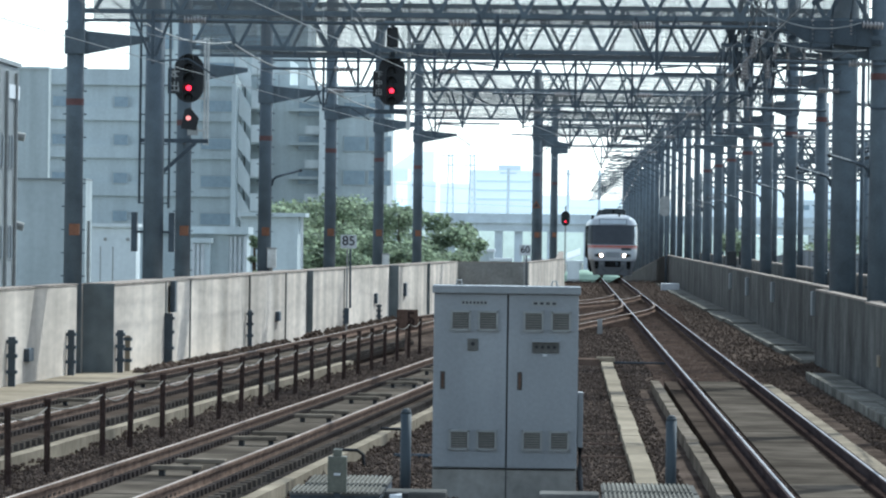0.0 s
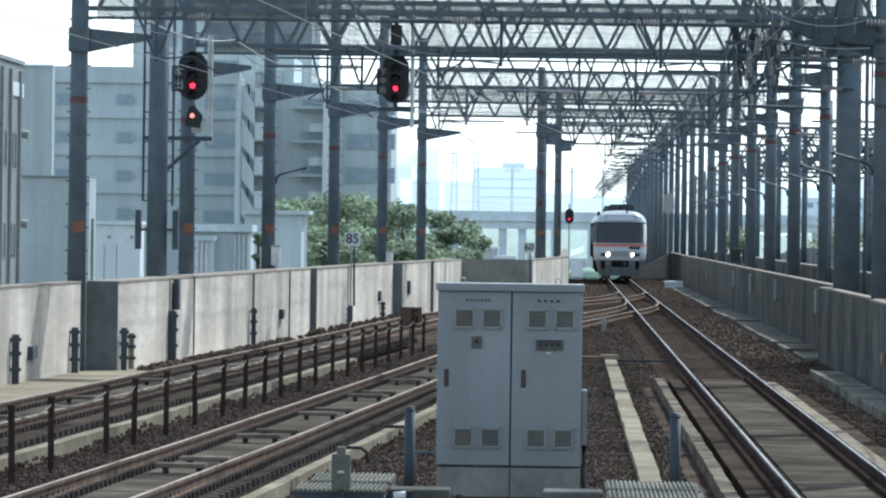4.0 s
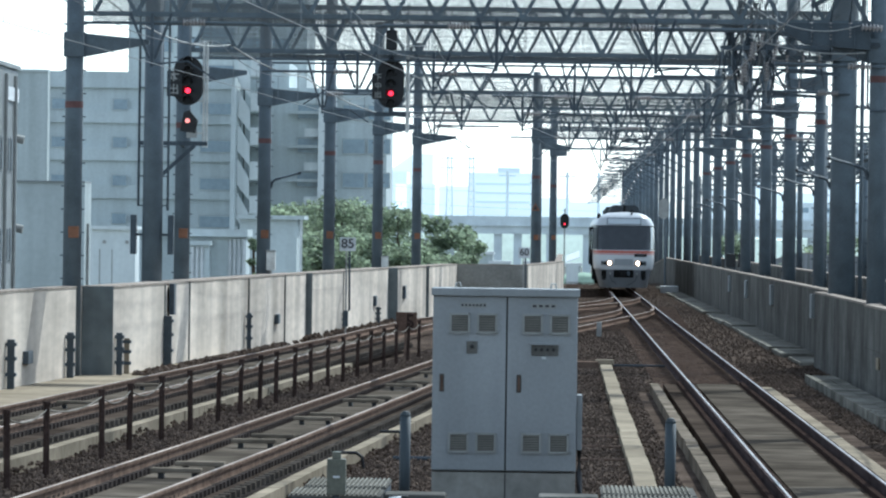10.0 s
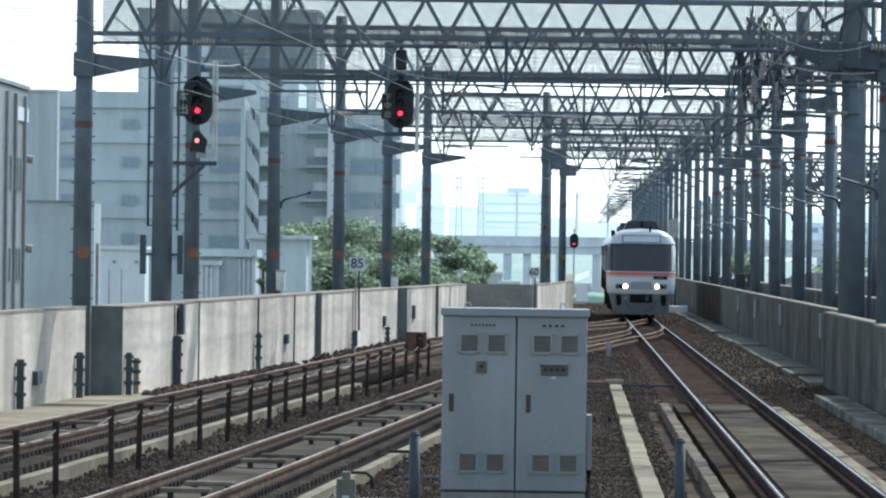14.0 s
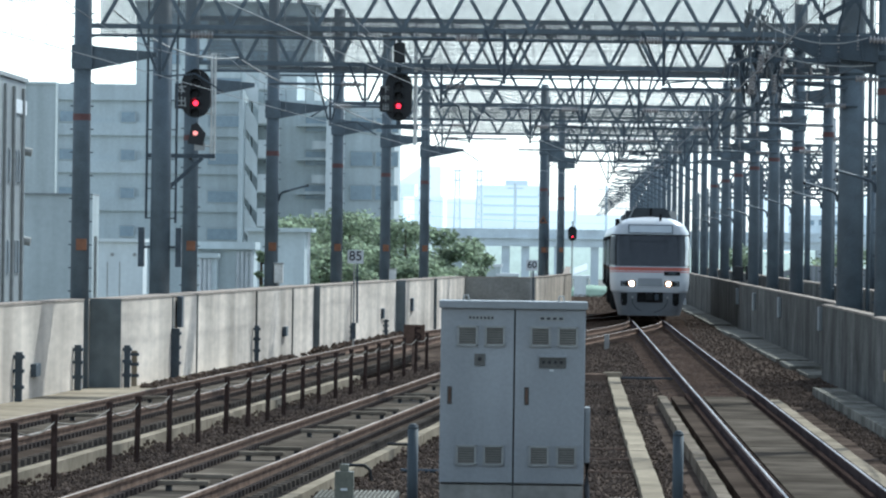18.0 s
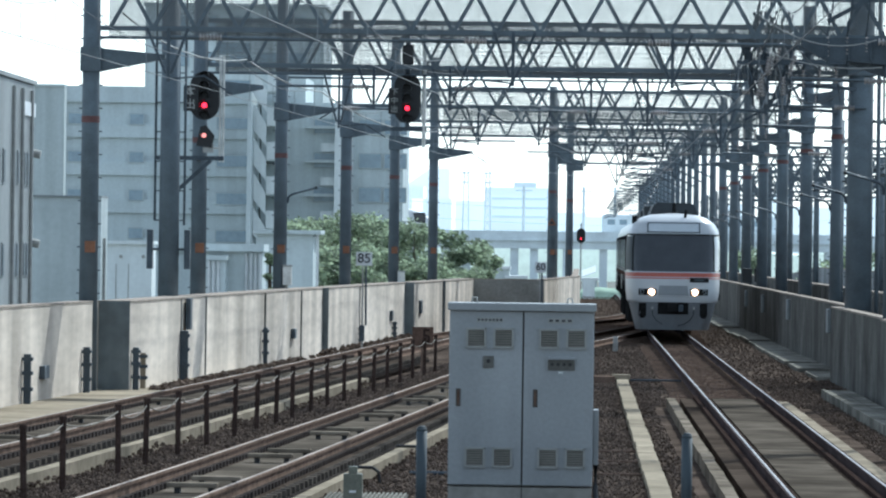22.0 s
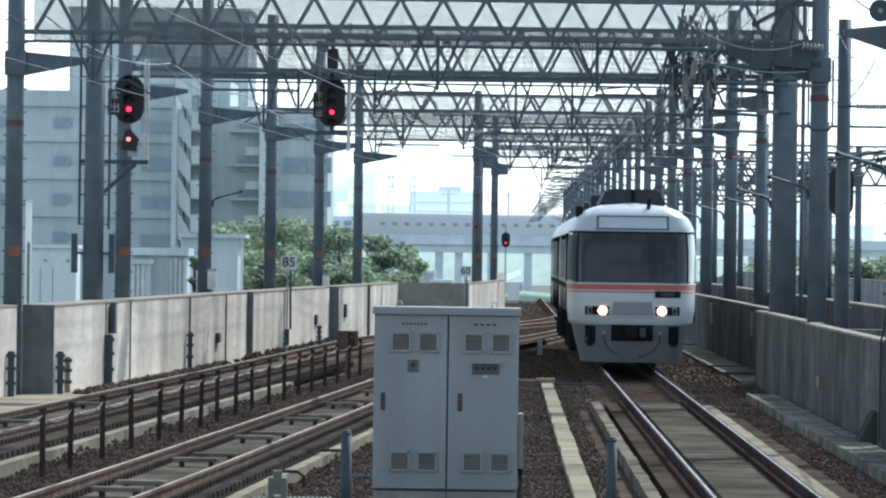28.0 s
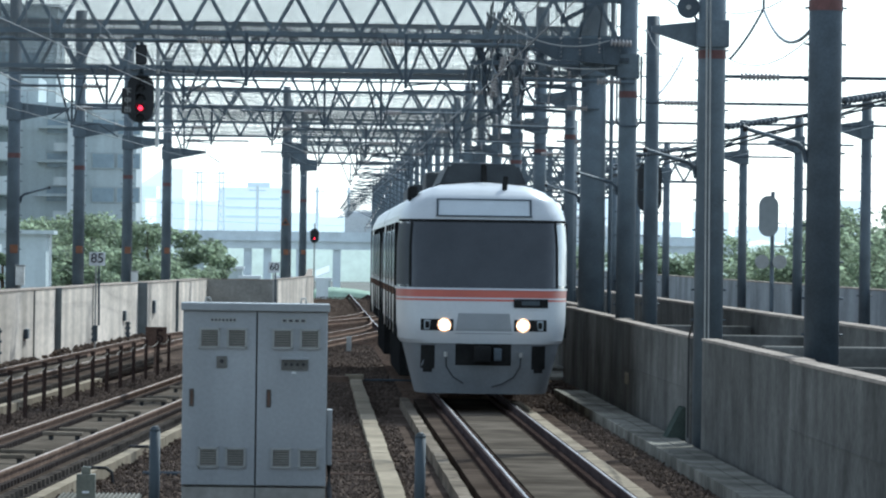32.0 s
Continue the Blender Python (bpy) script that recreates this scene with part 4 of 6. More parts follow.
def speed_sign(text, x, d, w, h, z, size, foot=-0.3):
    t = thing("speed_sign", "white speed limit sign with black numerals on a thin post", "sign", pose(x, d, 0), group="speed limit signs")
    part("plate", box(-w / 2, w / 2, -0.012, 0.012, z - h / 2, z + h / 2, bevel=0.004), WHITE, t)
    writing(text, size, t, pose(0, -0.017, z + 0.01, 90))
    part("post", rod((-0.03, 0.03, foot), (-0.03, 0.03, z), 0.022, 8), GALV, t)
    part("stay", rod((0.06, 0.03, 0.55), (0.045, 0.03, z - h / 2), 0.028, 8), STEELDARK, t)
    part("foot_box", box(-0.09, 0.03, -0.02, 0.08, 0.15, 0.55, bevel=0.01), STEELDARK, t)
    return t


speed_sign("85", lx(11.02, 135), 135, 0.40, 0.34, 2.22, 0.335)
speed_sign("60", -1.35, 190, 0.41, 0.38, 1.90, 0.34)
mb = thing("mast_box", "pale grey switch box fixed to the mast", "switch box", pose(lx(12.95, 133) + 0.2, 132.85, 1.55), group="mast boxes")
part("body", box(-0.11, 0.11, -0.1, 0.1, 0, 0.46, bevel=0.012), PALEPIPE, mb)
part("lid", box(-0.125, 0.125, -0.115, 0.11, 0.46, 0.5), GALV, mb)
part("conduit", rod((0, 0, -0.35), (0, 0, 0), 0.025, 6), GALV, mb)
copy_thing(mb, pose(lx(12.95, 170) + 0.26, 169.8, 1.3))
ks = thing("kilometre_marker", "rusty brown square marker plate with a pale numeral", "sign", pose(lx(8.62, 122), 122, -0.3))
part("plate", box(-0.22, 0.26, -0.015, 0.015, 0.55, 1.02, bevel=0.006), MARKER, ks)
writing("5", 0.46, ks, pose(0.1, -0.02, 0.79, 90), FENCE)
part("stake", bar((0, 0.03, 0), (0, 0.03, 0.9), 0.05, 0.05), RUST, ks)


def outline(pts, y0, y1):
    bm = bmesh.new()
    a, b = [bm.verts.new((x, y0, z)) for x, z in pts], [bm.verts.new((x, y1, z)) for x, z in pts]
    bm.faces.new(a)
    bm.faces.new(b[::-1])
    for i in range(len(pts)):
        bm.faces.new((a[i], a[(i + 1) % len(pts)], b[(i + 1) % len(pts)], b[i]))
    return bm


def oval(w, h, n=10):
    """A plate with straight sides and round ends."""
    r = w / 2
    return [(r * math.cos(math.pi * i / n), h / 2 - r + r * math.sin(math.pi * i / n)) for i in range(n + 1)] + [(-r * math.cos(math.pi * i / n), -(h / 2 - r) - r * math.sin(math.pi * i / n)) for i in range(n + 1)]


def signal(x, d, z, w, h, lit, chars, group="railway signals"):
    """A colour-light signal: backplate, hooded lamps of which one is lit, and a side panel with characters."""
    t = thing("railway_signal", "black oval railway colour-light signal showing a red lamp", "signal", pose(x, d, z), group=group)
    part("backplate", outline(oval(w, h), 0, 0.05), BLACK, t)
    n = 5
    for i in range(n):
        zz = (i - (n - 1) / 2) * h * 0.80 / (n - 1)
        hood = bmesh.new()
        for a0 in range(12):
            a, b = math.radians(-30 + a0 * 20), math.radians(-30 + (a0 + 1) * 20)
            r = w * 0.16
            q = [hood.verts.new((r * math.cos(u), y, zz + r * math.sin(u))) for u, y in ((a, 0), (b, 0), (b, -0.22), (a, -0.22))]
            hood.faces.new(q)
        part("hood", hood, BLACK, t)
        on = i == lit
        part("lens", rod((0, -0.04, zz), (0, 0, zz), w * (0.09 if on else 0.10), 14), RED_LAMP if on else BLACK, t, "lit red lens" if on else "")
    if chars:
        pw, ph = w * 0.52, h * 0.52
        px, pz = -w * 0.5 + pw * 0.10, -h * 0.06
        p = part("name_panel", box(px - pw / 2, px + pw / 2, -0.06, -0.01, pz - ph / 2, pz + ph / 2, bevel=0.006), BLACK, t, "black panel with white characters")
        cs = ph / len(chars)
        for i, c in enumerate(chars):
            k = min(cs, pw) * 0.86
            writing(c, k, p, pose(px - 0.02, -0.064, pz + ph / 2 - cs * (i + 0.5), 90), GALV, "character")
    return t


sa = signal(-7.94, 113, 5.66, 0.62, 1.03, 1, "本出")
part("bracket", bar((-0.12, 0.05, 0.1), (-0.23, 2.0, 0.1), 0.08, 0.08), STEELDARK, sa)
part("bracket", bar((-0.12, 0.05, -1.32), (-0.23, 2.0, -1.32), 0.08, 0.08), STEELDARK, sa)
part("shunt_head", outline([(-0.18, -0.2), (0.14, -0.24), (0.2, 0.02), (0.02, 0.24), (-0.1, 0.2)], 0, 0.1), BLACK, sa, "small shunting signal below", m=pose(0.02, 0, -0.86))
part("shunt_lens", rod((0, -0.03, -0.84), (0, 0, -0.84), 0.05, 12), SHUNT, sa)
part("shunt_foot", box(-0.02, 0.2, 0.02, 0.12, -1.2, -1.02), GALV, sa)
part("platform", bar((-1.05, 0.1, -1.32), (0.42, 0.1, -1.32), 0.06, 0.09), STEELDARK, sa, "steel service platform beam")
part("platform_brace", bar((-0.55, 0.1, -2.0), (0.15, 0.1, -1.36), 0.08, 0.08), STEELDARK, sa)
for x in (0.33, 0.40):
    part("guard_post", rod((x, 0.1, -1.4), (x, 0.1, 0.85), 0.028, 8), PALEPIPE, sa, "pale galvanised guard post")
for z in (0.78, -0.25, -0.42, -1.1):
    part("guard_rung", rod((0.05, 0.1, z), (0.36, 0.1, z), 0.022, 6), PALEPIPE, sa)
sb = signal(-3.73, 115.12, 5.72, 0.57, 1.07, 1, "下中出")
part("lamp_housing", box(-0.12, 0.12, 0.0, 0.2, 0.72, 1.15, bevel=0.03), BLACK, sb)
part("pole", rod((0.36, 0.1, -1.05), (0.36, 0.1, 1.7), 0.042, 10), PALEPIPE, sb, "pale galvanised pole")
part("platform", bar((-0.35, 0.1, -0.66), (0.42, 0.1, -0.66), 0.06, 0.09), STEELDARK, sb)
part("support", rod((0, 0.15, -0.7), (0, 0.15, 1.5), 0.05, 8), STEELDARK, sb)
sc = signal(0.12, 380, 3.6, 0.62, 1.05, 1, "")
# Haze over the far post is put into its pale grey.
part("post", rod((0, 0.1, -3.9), (0, 0.1, 0.9), 0.05, 8), GALV, sc)

# signals seen from behind beside the neighbouring line
for x, d, z, w, h, pale in ((6.33, 101, 3.78, 0.46, 0.98, False), (12.75, 150, 3.65, 0.55, 1.15, True), (5.85, 312, 4.2, 0.62, 1.2, True)):
    t = thing("railway_signal", "oval railway signal on a post, turned away", "signal", pose(x, d, z), group="signals from behind")
    # The farthest plate's pale grey holds the haze.
    part("backplate", outline(oval(w, h), 0, 0.08), (BLDG_C if d == 150 else GALV) if pale else BLACK, t)
    part("post", rod((0.12, 0.14, -z - 0.3), (0.12, 0.14, h * 0.6), 0.06, 8), STEEL, t)
    if d == 150:
        for xx in (-0.25, 0.25):
            part("round_sign", rod((xx + 0.08, 0.0, -1.28), (xx + 0.08, 0.04, -1.28), 0.2, 16), GALV, t, "round grey sign seen from behind")
        part("cross_bar", bar((-0.22, 0.1, -1.3), (0.4, 0.1, -1.3), 0.05, 0.05), STEEL, t)
        part("ladder_frame", tube([(0.1, 0.1, -0.2), (0.5, 0.1, -0.2), (0.5, 0.1, -0.85), (0.1, 0.1, -0.85)], 0.02, 5), STEEL, t)
tb = thing("twin_box", "pair of black square boxes on a short post by the wall", "signal box", pose(6.29, 197, 0))
for x in (-0.30, 0.14):
    part("box", box(x, x + 0.36, -0.1, 0.1, 1.46, 1.95, bevel=0.02), BLACK, tb)
part("post", rod((0.02, 0, -0.3), (0.02, 0, 1.6), 0.05, 8), STEELDARK, tb)

# ---- rope fence ----
fence = thing("rope_fence", "row of dark rusty posts with a sagging rope", "fence")
FENCE_D = [57.0, 60, 64.9, 67.6, 71.1, 74.6, 78.2, 81.4, 84.4, 87.1, 90.4, 93.6, 97, 100.3, 103.6, 107, 110.5, 114, 117.5, 121]
prev = None
for i, d in enumerate(FENCE_D):
    x = lx(8.245, d)
    lean = random.uniform(-0.02, 0.02)
    p = part("post", rod((0, 0, 0), (lean, 0, 0.88), 0.036, 8), FENCE, fence, m=pose(x, d, -0.345))
    part("cap", rod((lean, 0, 0.86), (lean, 0, 0.9), 0.044, 8), FENCE, p)
    tip = (x + lean, d, 0.465)
    if prev:
        part("rope", tube(sag(prev, tip, random.uniform(0.05, 0.12)), 0.010, 5), ROPE, fence, smooth=True)
    prev = tip

# ---- equipment cabinet ----
cab = thing("equipment_cabinet", "grey-blue painted steel railway equipment cabinet with double doors", "cabinet", pose(-0.585, 56, -0.25, 0, 0, 0.4))
part("body", box(-0.755, 0.755, 0.02, 0.75, 0.275, 2.10, bevel=0.008), CABINET, cab)
roof = box(-0.775, 0.775, -0.05, 0.80, 2.10, 2.182, bevel=0.012)
part("roof", roof, CABINET_TOP, cab, "overhanging steel roof")
part("plinth", box(-0.75, 0.75, 0.03, 0.73, -0.05, 0.262, bevel=0.01), CONCRETE_OLD, cab, "stained concrete plinth")
part("plinth_joint", box(0.012, 0.022, 0.024, 0.03, -0.05, 0.262), BLACK, cab)
for x in (-0.5, 0.5):
    part("lifting_eye", tube([(x - 0.03, 0.3, 2.18), (x - 0.02, 0.3, 2.235), (x + 0.02, 0.3, 2.235), (x + 0.03, 0.3, 2.18)], 0.01, 5), GALV, cab)


def louvre(x, z, w, h, door):
    f = part("louvre", box(x - w / 2 + 0.012, x + w / 2 - 0.012, -0.008, 0.0, z - h / 2 + 0.012, z + h / 2 - 0.012), LOUVRE, door, "slatted ventilation louvre")
    fr = bmesh.new()
    for a, b, c, e in ((x - w / 2, x + w / 2, z + h / 2 - 0.022, z + h / 2), (x - w / 2, x + w / 2, z - h / 2, z - h / 2 + 0.022), (x - w / 2, x - w / 2 + 0.022, z - h / 2, z + h / 2), (x + w / 2 - 0.022, x + w / 2, z - h / 2, z + h / 2)):
        box(a, b, -0.026, 0.0, c, e, fr)
    part("frame", fr, LOUVRE_FRAME, f)
    sl = bmesh.new()
    k = 7
    for i in range(k):
        zz = z - h / 2 + 0.02 + (h - 0.04) * (i + 0.5) / k
        v = [sl.verts.new(p) for p in ((x - w / 2 + 0.014, -0.009, zz + 0.008), (x + w / 2 - 0.014, -0.009, zz + 0.008), (x + w / 2 - 0.014, -0.022, zz - 0.009), (x - w / 2 + 0.014, -0.022, zz - 0.009))]
        sl.faces.new(v)
    part("slats", sl, SLAT, f)


for s, x0, x1 in ((-1, -0.748, 0.008), (1, 0.026, 0.748)):
    door = part("door", box(x0, x1, 0.0, 0.022, 0.285, 2.095, bevel=0.006), CABINET, cab, m=None)
    hx = -0.655 if s < 0 else 0.148
    h = part("handle", box(hx - 0.024, hx + 0.024, -0.012, 0.0, 1.1, 1.285, bevel=0.004), ANCHOR, door, "recessed metal door handle")
    # A raised dark plate: the recess's shade is put into its colour.
    part("recess", box(hx - 0.017, hx + 0.017, -0.014, -0.012, 1.115, 1.27), LOUVRE, h)
    part("grip", box(hx - 0.011, hx + 0.011, -0.02, -0.012, 1.12, 1.265), MARKER, h)
    for x in ((-0.475, -0.19) if s < 0 else (0.285, 0.57)):
        louvre(x, 1.815, 0.215, 0.215, door)
        louvre(x, 0.57, 0.215, 0.215, door)
    if s < 0:
        part("lock_plate", box(-0.40, -0.29, -0.02, 0, 1.505, 1.63, bevel=0.006), CONCRETE_DARK, door, "grey lock plate")
        part("lock", rod((-0.345, -0.035, 1.575), (-0.345, -0.02, 1.575), 0.022, 10), BLACK, door)
    else:
        p = part("lock_plate", box(0.275, 0.555, -0.02, 0, 1.49, 1.61, bevel=0.006), CONCRETE_DARK, door, "grey hooded key panel")
        part("hood", box(0.27, 0.56, -0.05, 0, 1.60, 1.625), CABINET, p)
        for i in range(4):
            part("key_switch", rod((0.32 + i * 0.062, -0.034, 1.55), (0.32 + i * 0.062, -0.02, 1.55), 0.018, 8), BLACK, p)
    lx0, lx1, k = ((-0.47, -0.2, 7) if s < 0 else (0.27, 0.53, 4))
    tag = part("name_label", box(lx0, lx1, -0.006, 0, 1.98, 2.03), LOUVRE_FRAME, door, "pale label strip with dark bars")
    for i in range(k):
        a = lx0 + (lx1 - lx0) * (i + 0.2) / k
        part("bar", box(a, a + (lx1 - lx0) * 0.6 / k, -0.009, -0.006, 1.993, 2.017), INK, tag)
# Black strip that puts the shade of the door gap into colour.
part("door_seam", box(0.009, 0.025, 0.012, 0.02, 0.285, 2.095), BLACK, cab)
part("sticker", box(0.385, 0.43, -0.004, 0, 1.455, 1.475), WHITE, cab)
sidebox = part("side_box", box(0.757, 0.815, 0.1, 0.5, 0.5, 1.08, bevel=0.01), CABINET_TOP, cab, "narrow pale side box")
part("conduit", tube([(0.79, 0.3, 0.5), (0.79, 0.3, 0.25), (0.80, 0.2, 0.05), (0.86, 0.1, -0.1)], 0.03, 8), BLACK, cab, "black cable conduit", smooth=True)

# ---- foreground posts, ducts ----
for x, z in ((-1.50, 0.77), (1.07, 0.74)):
    t = thing("bollard", "blue-grey painted steel pipe bollard with a rounded top", "bollard", pose(x, 52, -0.3), group="bollards")
    part("pipe", rod((0, 0, 0), (0, 0, z + 0.25), 0.052, 16), POSTBLUE, t, smooth=True)
    dome = rod((0, 0, z + 0.25), (0, 0, z + 0.28), 0.052, 16, r2=0.046)
    rod((0, 0, z + 0.28), (0, 0, z + 0.302), 0.046, 16, dome, 0.022)
    part("cap", dome, POSTBLUE, t, smooth=True)
jb = thing("junction_box", "small olive-green junction box on a stub post", "junction box", pose(-2.0, 48.15, -0.3))
part("body", box(-0.085, 0.085, -0.06, 0.06, 0.435, 0.76, bevel=0.008), OLIVE, jb)
part("hat", box(-0.04, 0.04, -0.04, 0.04, 0.76, 0.825, bevel=0.008), OLIVE, jb)
part("stub", box(-0.03, 0.03, -0.03, 0.03, 0, 0.435), STEELDARK, jb)
part("label_bar", box(-0.03, 0.03, -0.064, -0.06, 0.59, 0.61), WHITE, jb)


def trough_box(x0, x1, d0, d1, z):
    """A dark steel cable box on the ground with a pale ribbed cover."""
    t = thing("cable_box", "dark steel cable box with a pale ribbed galvanised cover", "cable box", pose(0, 0, 0), group="cable boxes")
    part("body", box(x0, x1, d0 + 0.02, d1, -0.3, z - 0.02, bevel=0.01), STEELDARK, t)
    part("cover", box(x0 - 0.01, x1 + 0.01, d0, d1, z - 0.02, z), CONCRETE_DARK, t, "weathered ribbed cover")
    rb = bmesh.new()
    x = x0 + 0.01
    while x < x1 - 0.02:
        box(x, x + 0.02, d0 - 0.006, d1 - 0.04, z, z + 0.016, rb)
        x += 0.042
    part("ribs", rb, DUCT_LID, t)
    return t


trough_box(-2.37, -1.62, 50.0, 51.7, 0.12)
trough_box(-2.43, -1.62, 48.3, 49.6, 0.12)
trough_box(0.40, 1.27, 50.0, 51.6, 0.085)
trough_box(0.40, 1.27, 48.2, 49.6, 0.09)
for x0, x1, z, m in ((-1.60, -1.04, 0.11, CONCRETE_DARK), (-0.19, 0.36, 0.11, CONCRETE_DARK)):
    tagged(part("duct_box", box(x0, x1, 49.0, 49.6, -0.3, z, bevel=0.02), m), "dark weathered concrete cable box on the ground", "cable box")
pe = thing("pipe_end", "white conduit end beside a black marker stub", "pipe", pose(0, 48.0, 0))
part("pipe", rod((-1.52, 0, 0.085), (-1.38, 0, 0.10), 0.045, 12), WHITE, pe, smooth=True)
part("stub", box(-1.41, -1.35, -0.05, 0.0, -0.3, 0.15, bevel=0.008), BLACK, pe)
part("stand", box(-1.49, -1.45, -0.03, 0.03, -0.3, 0.06), STEELDARK, pe)
for d in (63.5, 70.5):
    tagged(part("cable_bend", tube([(lx(5.3, d), d, -0.11), (lx(5.05, d), d, -0.11), (lx(4.98, d), d, -0.16), (lx(4.96, d), d, -0.3)], 0.022, 6), BLACK), "black cable bending over the kerb", "cable", "cable bends")
pm = thing("marker_post", "small pale marker post beside the track", "marker", pose(1.05, 150, -0.3))
part("stake", box(-0.07, 0.07, -0.05, 0.05, 0, 0.42, bevel=0.01), GALV, pm)
tl = thing("point_machine", "rusty point machine and rods beside the track", "point machine", pose(0.3, 113.5, -0.3))
part("housing", box(-0.3, 0.5, -0.3, 0.3, 0, 0.16, bevel=0.02), RUST, tl)
part("rod", rod((-0.9, 0.1, 0.08), (1.9, 0.1, 0.08), 0.025, 6), STEELDARK, tl)
part("cover", box(0.42, 0.82, -0.1, 0.2, 0.08, 0.2, bevel=0.02), KERB, tl)

# ---- express train ----
def loft(rows, us, bm=None):
    """A skin across the front. rows: (z, half width, how far back the middle lies); the corners curve back to 1.6 m."""
    bm = bm or bmesh.new()
    grid = []
    for z, hw, y0 in rows:
        line = []
        for u in us:
            a = abs(u)
            line.append(bm.verts.new((hw * math.copysign(1 - (1 - a) ** 1.25, u), y0 + (1.6 - y0) * (0.10 * a ** 2 + 0.90 * a ** 9), z)))
        grid.append(line)
    for r0, r1 in zip(grid, grid[1:]):
        for i in range(len(us) - 1):
            bm.faces.new((r0[i], r0[i + 1], r1[i + 1], r1[i]))
    return bm


US = [i / 24 for i in range(-24, 25)]


def front_y(z):
    """How far back the front's middle lies at height z."""
    pts = [(0.15, 0.22), (1.0, 0.05), (1.2, 0.0), (1.7, 0.03), (1.9, 0.08), (3.0, 0.55), (3.12, 0.60), (3.42, 0.78), (3.56, 1.0), (3.63, 1.25), (3.68, 1.6)]
    for (a, ya), (b, yb) in zip(pts, pts[1:]):
        if z <= b:
            return ya + (yb - ya) * (z - a) / (b - a)
    return 1.6


def half(z):
    pts = [(0.15, 1.10), (1.0, 1.32), (1.02, 1.36), (1.3, 1.405), (1.9, 1.42), (2.6, 1.42), (3.0, 1.39), (3.14, 1.365), (3.36, 1.24), (3.54, 0.99), (3.62, 0.74), (3.665, 0.45), (3.68, 0.05)]
    for (a, wa), (b, wb) in zip(pts, pts[1:]):
        if z <= b:
            return wa + (wb - wa) * (z - a) / (b - a)
    return 0.05


def skin(z0, z1, n, out=0.0, us=US):
    zs = [z0 + (z1 - z0) * i / n for i in range(n + 1)]
    return loft([(z, half(z) + out, front_y(z) - out) for z in zs], us)


def on_front(x, z, off=0.01):
    """A place on the front's skin."""
    u0, u1 = 0.0, 1.0
    for _ in range(30):
        um = (u0 + u1) / 2
        if half(z) * (1 - (1 - um) ** 1.25) < abs(x):
            u0 = um
        else:
            u1 = um
    a = (u0 + u1) / 2
    y0 = front_y(z)
    return (x, y0 + (1.6 - y0) * (0.10 * a ** 2 + 0.90 * a ** 9) - off, z)


def patch(x0, x1, z0, z1, off, nx=8, nz=3, taper=0.0):
    """A panel that follows the front's skin."""
    bm = bmesh.new()
    g = [[bm.verts.new(on_front((x0 + (x1 - x0) * i / nx) * (1 - taper * j / nz), z0 + (z1 - z0) * j / nz, off)) for i in range(nx + 1)] for j in range(nz + 1)]
    back = [[bm.verts.new(on_front((x0 + (x1 - x0) * i / nx) * (1 - taper * j / nz), z0 + (z1 - z0) * j / nz, -0.02)) for i in range(nx + 1)] for j in range(nz + 1)]
    for j in range(nz):
        for i in range(nx):
            bm.faces.new((g[j][i], g[j][i + 1], g[j + 1][i + 1], g[j + 1][i]))
    edge = [(0, i) for i in range(nx)] + [(j, nx) for j in range(nz)] + [(nz, i) for i in range(nx, 0, -1)] + [(j, 0) for j in range(nz, 0, -1)]
    for (a, b), (c, d) in zip(edge, edge[1:] + edge[:1]):
        bm.faces.new((g[a][b], back[a][b], back[c][d], g[c][d]))
    return bm


train = thing("express_train", "white and stainless diesel express train with red stripe, lit headlamps", "train", pose(MAIN_X, 308, 0))
part("skirt", skin(0.17, 1.0, 4), TRAINGREY, train, "grey front skirt", smooth=True)
part("lip", skin(1.0, 1.06, 1, 0.025), TRAINWHITE, train, smooth=True)
part("nose_panel", skin(1.06, 1.70, 5, 0.012), TRAINWHITE, train, "white nose panel", smooth=True)
part("pin_stripe", skin(1.70, 1.735, 1, 0.014), TRAINRED, train, smooth=True)
part("white_line", skin(1.735, 1.76, 1, 0.012), TRAINWHITE, train, smooth=True)
part("red_stripe", skin(1.76, 1.885, 2, 0.014), TRAINRED, train, "orange-red stripe", smooth=True)
part("sill", skin(1.885, 1.915, 1, 0.03), TRAINWHITE, train, smooth=True)
part("windscreen", skin(1.915, 3.01, 8, 0.0), GLASSDARK, train, "wide dark tinted wraparound windscreen", smooth=True)
for s in (-1, 1):
    # The right pane's sky reflection is put in as a pale colour.
    part("quarter_light", skin(1.96, 2.97, 8, 0.006, [s * (0.80 + 0.02 * k) for k in range(11)][::s]), GLASSDULL if s < 0 else GLASSPALE, train, "dull dark side quarter light" if s < 0 else "pale side quarter light, a reflection put in its colour", smooth=True)
    part("pillar", skin(1.93, 3.0, 8, 0.009, [s * (0.775 + 0.0125 * k) for k in range(3)][::s]), UNDER, train, "black windscreen pillar", smooth=True)
part("head_frame", skin(3.01, 3.05, 1, 0.012), UNDER, train, smooth=True)
part("roof_dome", skin(3.05, 3.678, 12, 0.01), TRAINWHITE, train, "white rounded front roof", smooth=True)
disp = part("destination_display", patch(-0.76, 0.76, 3.12, 3.37, 0.03, 10, 3, 0.03), DISPLAY, train, "blank pale destination display")
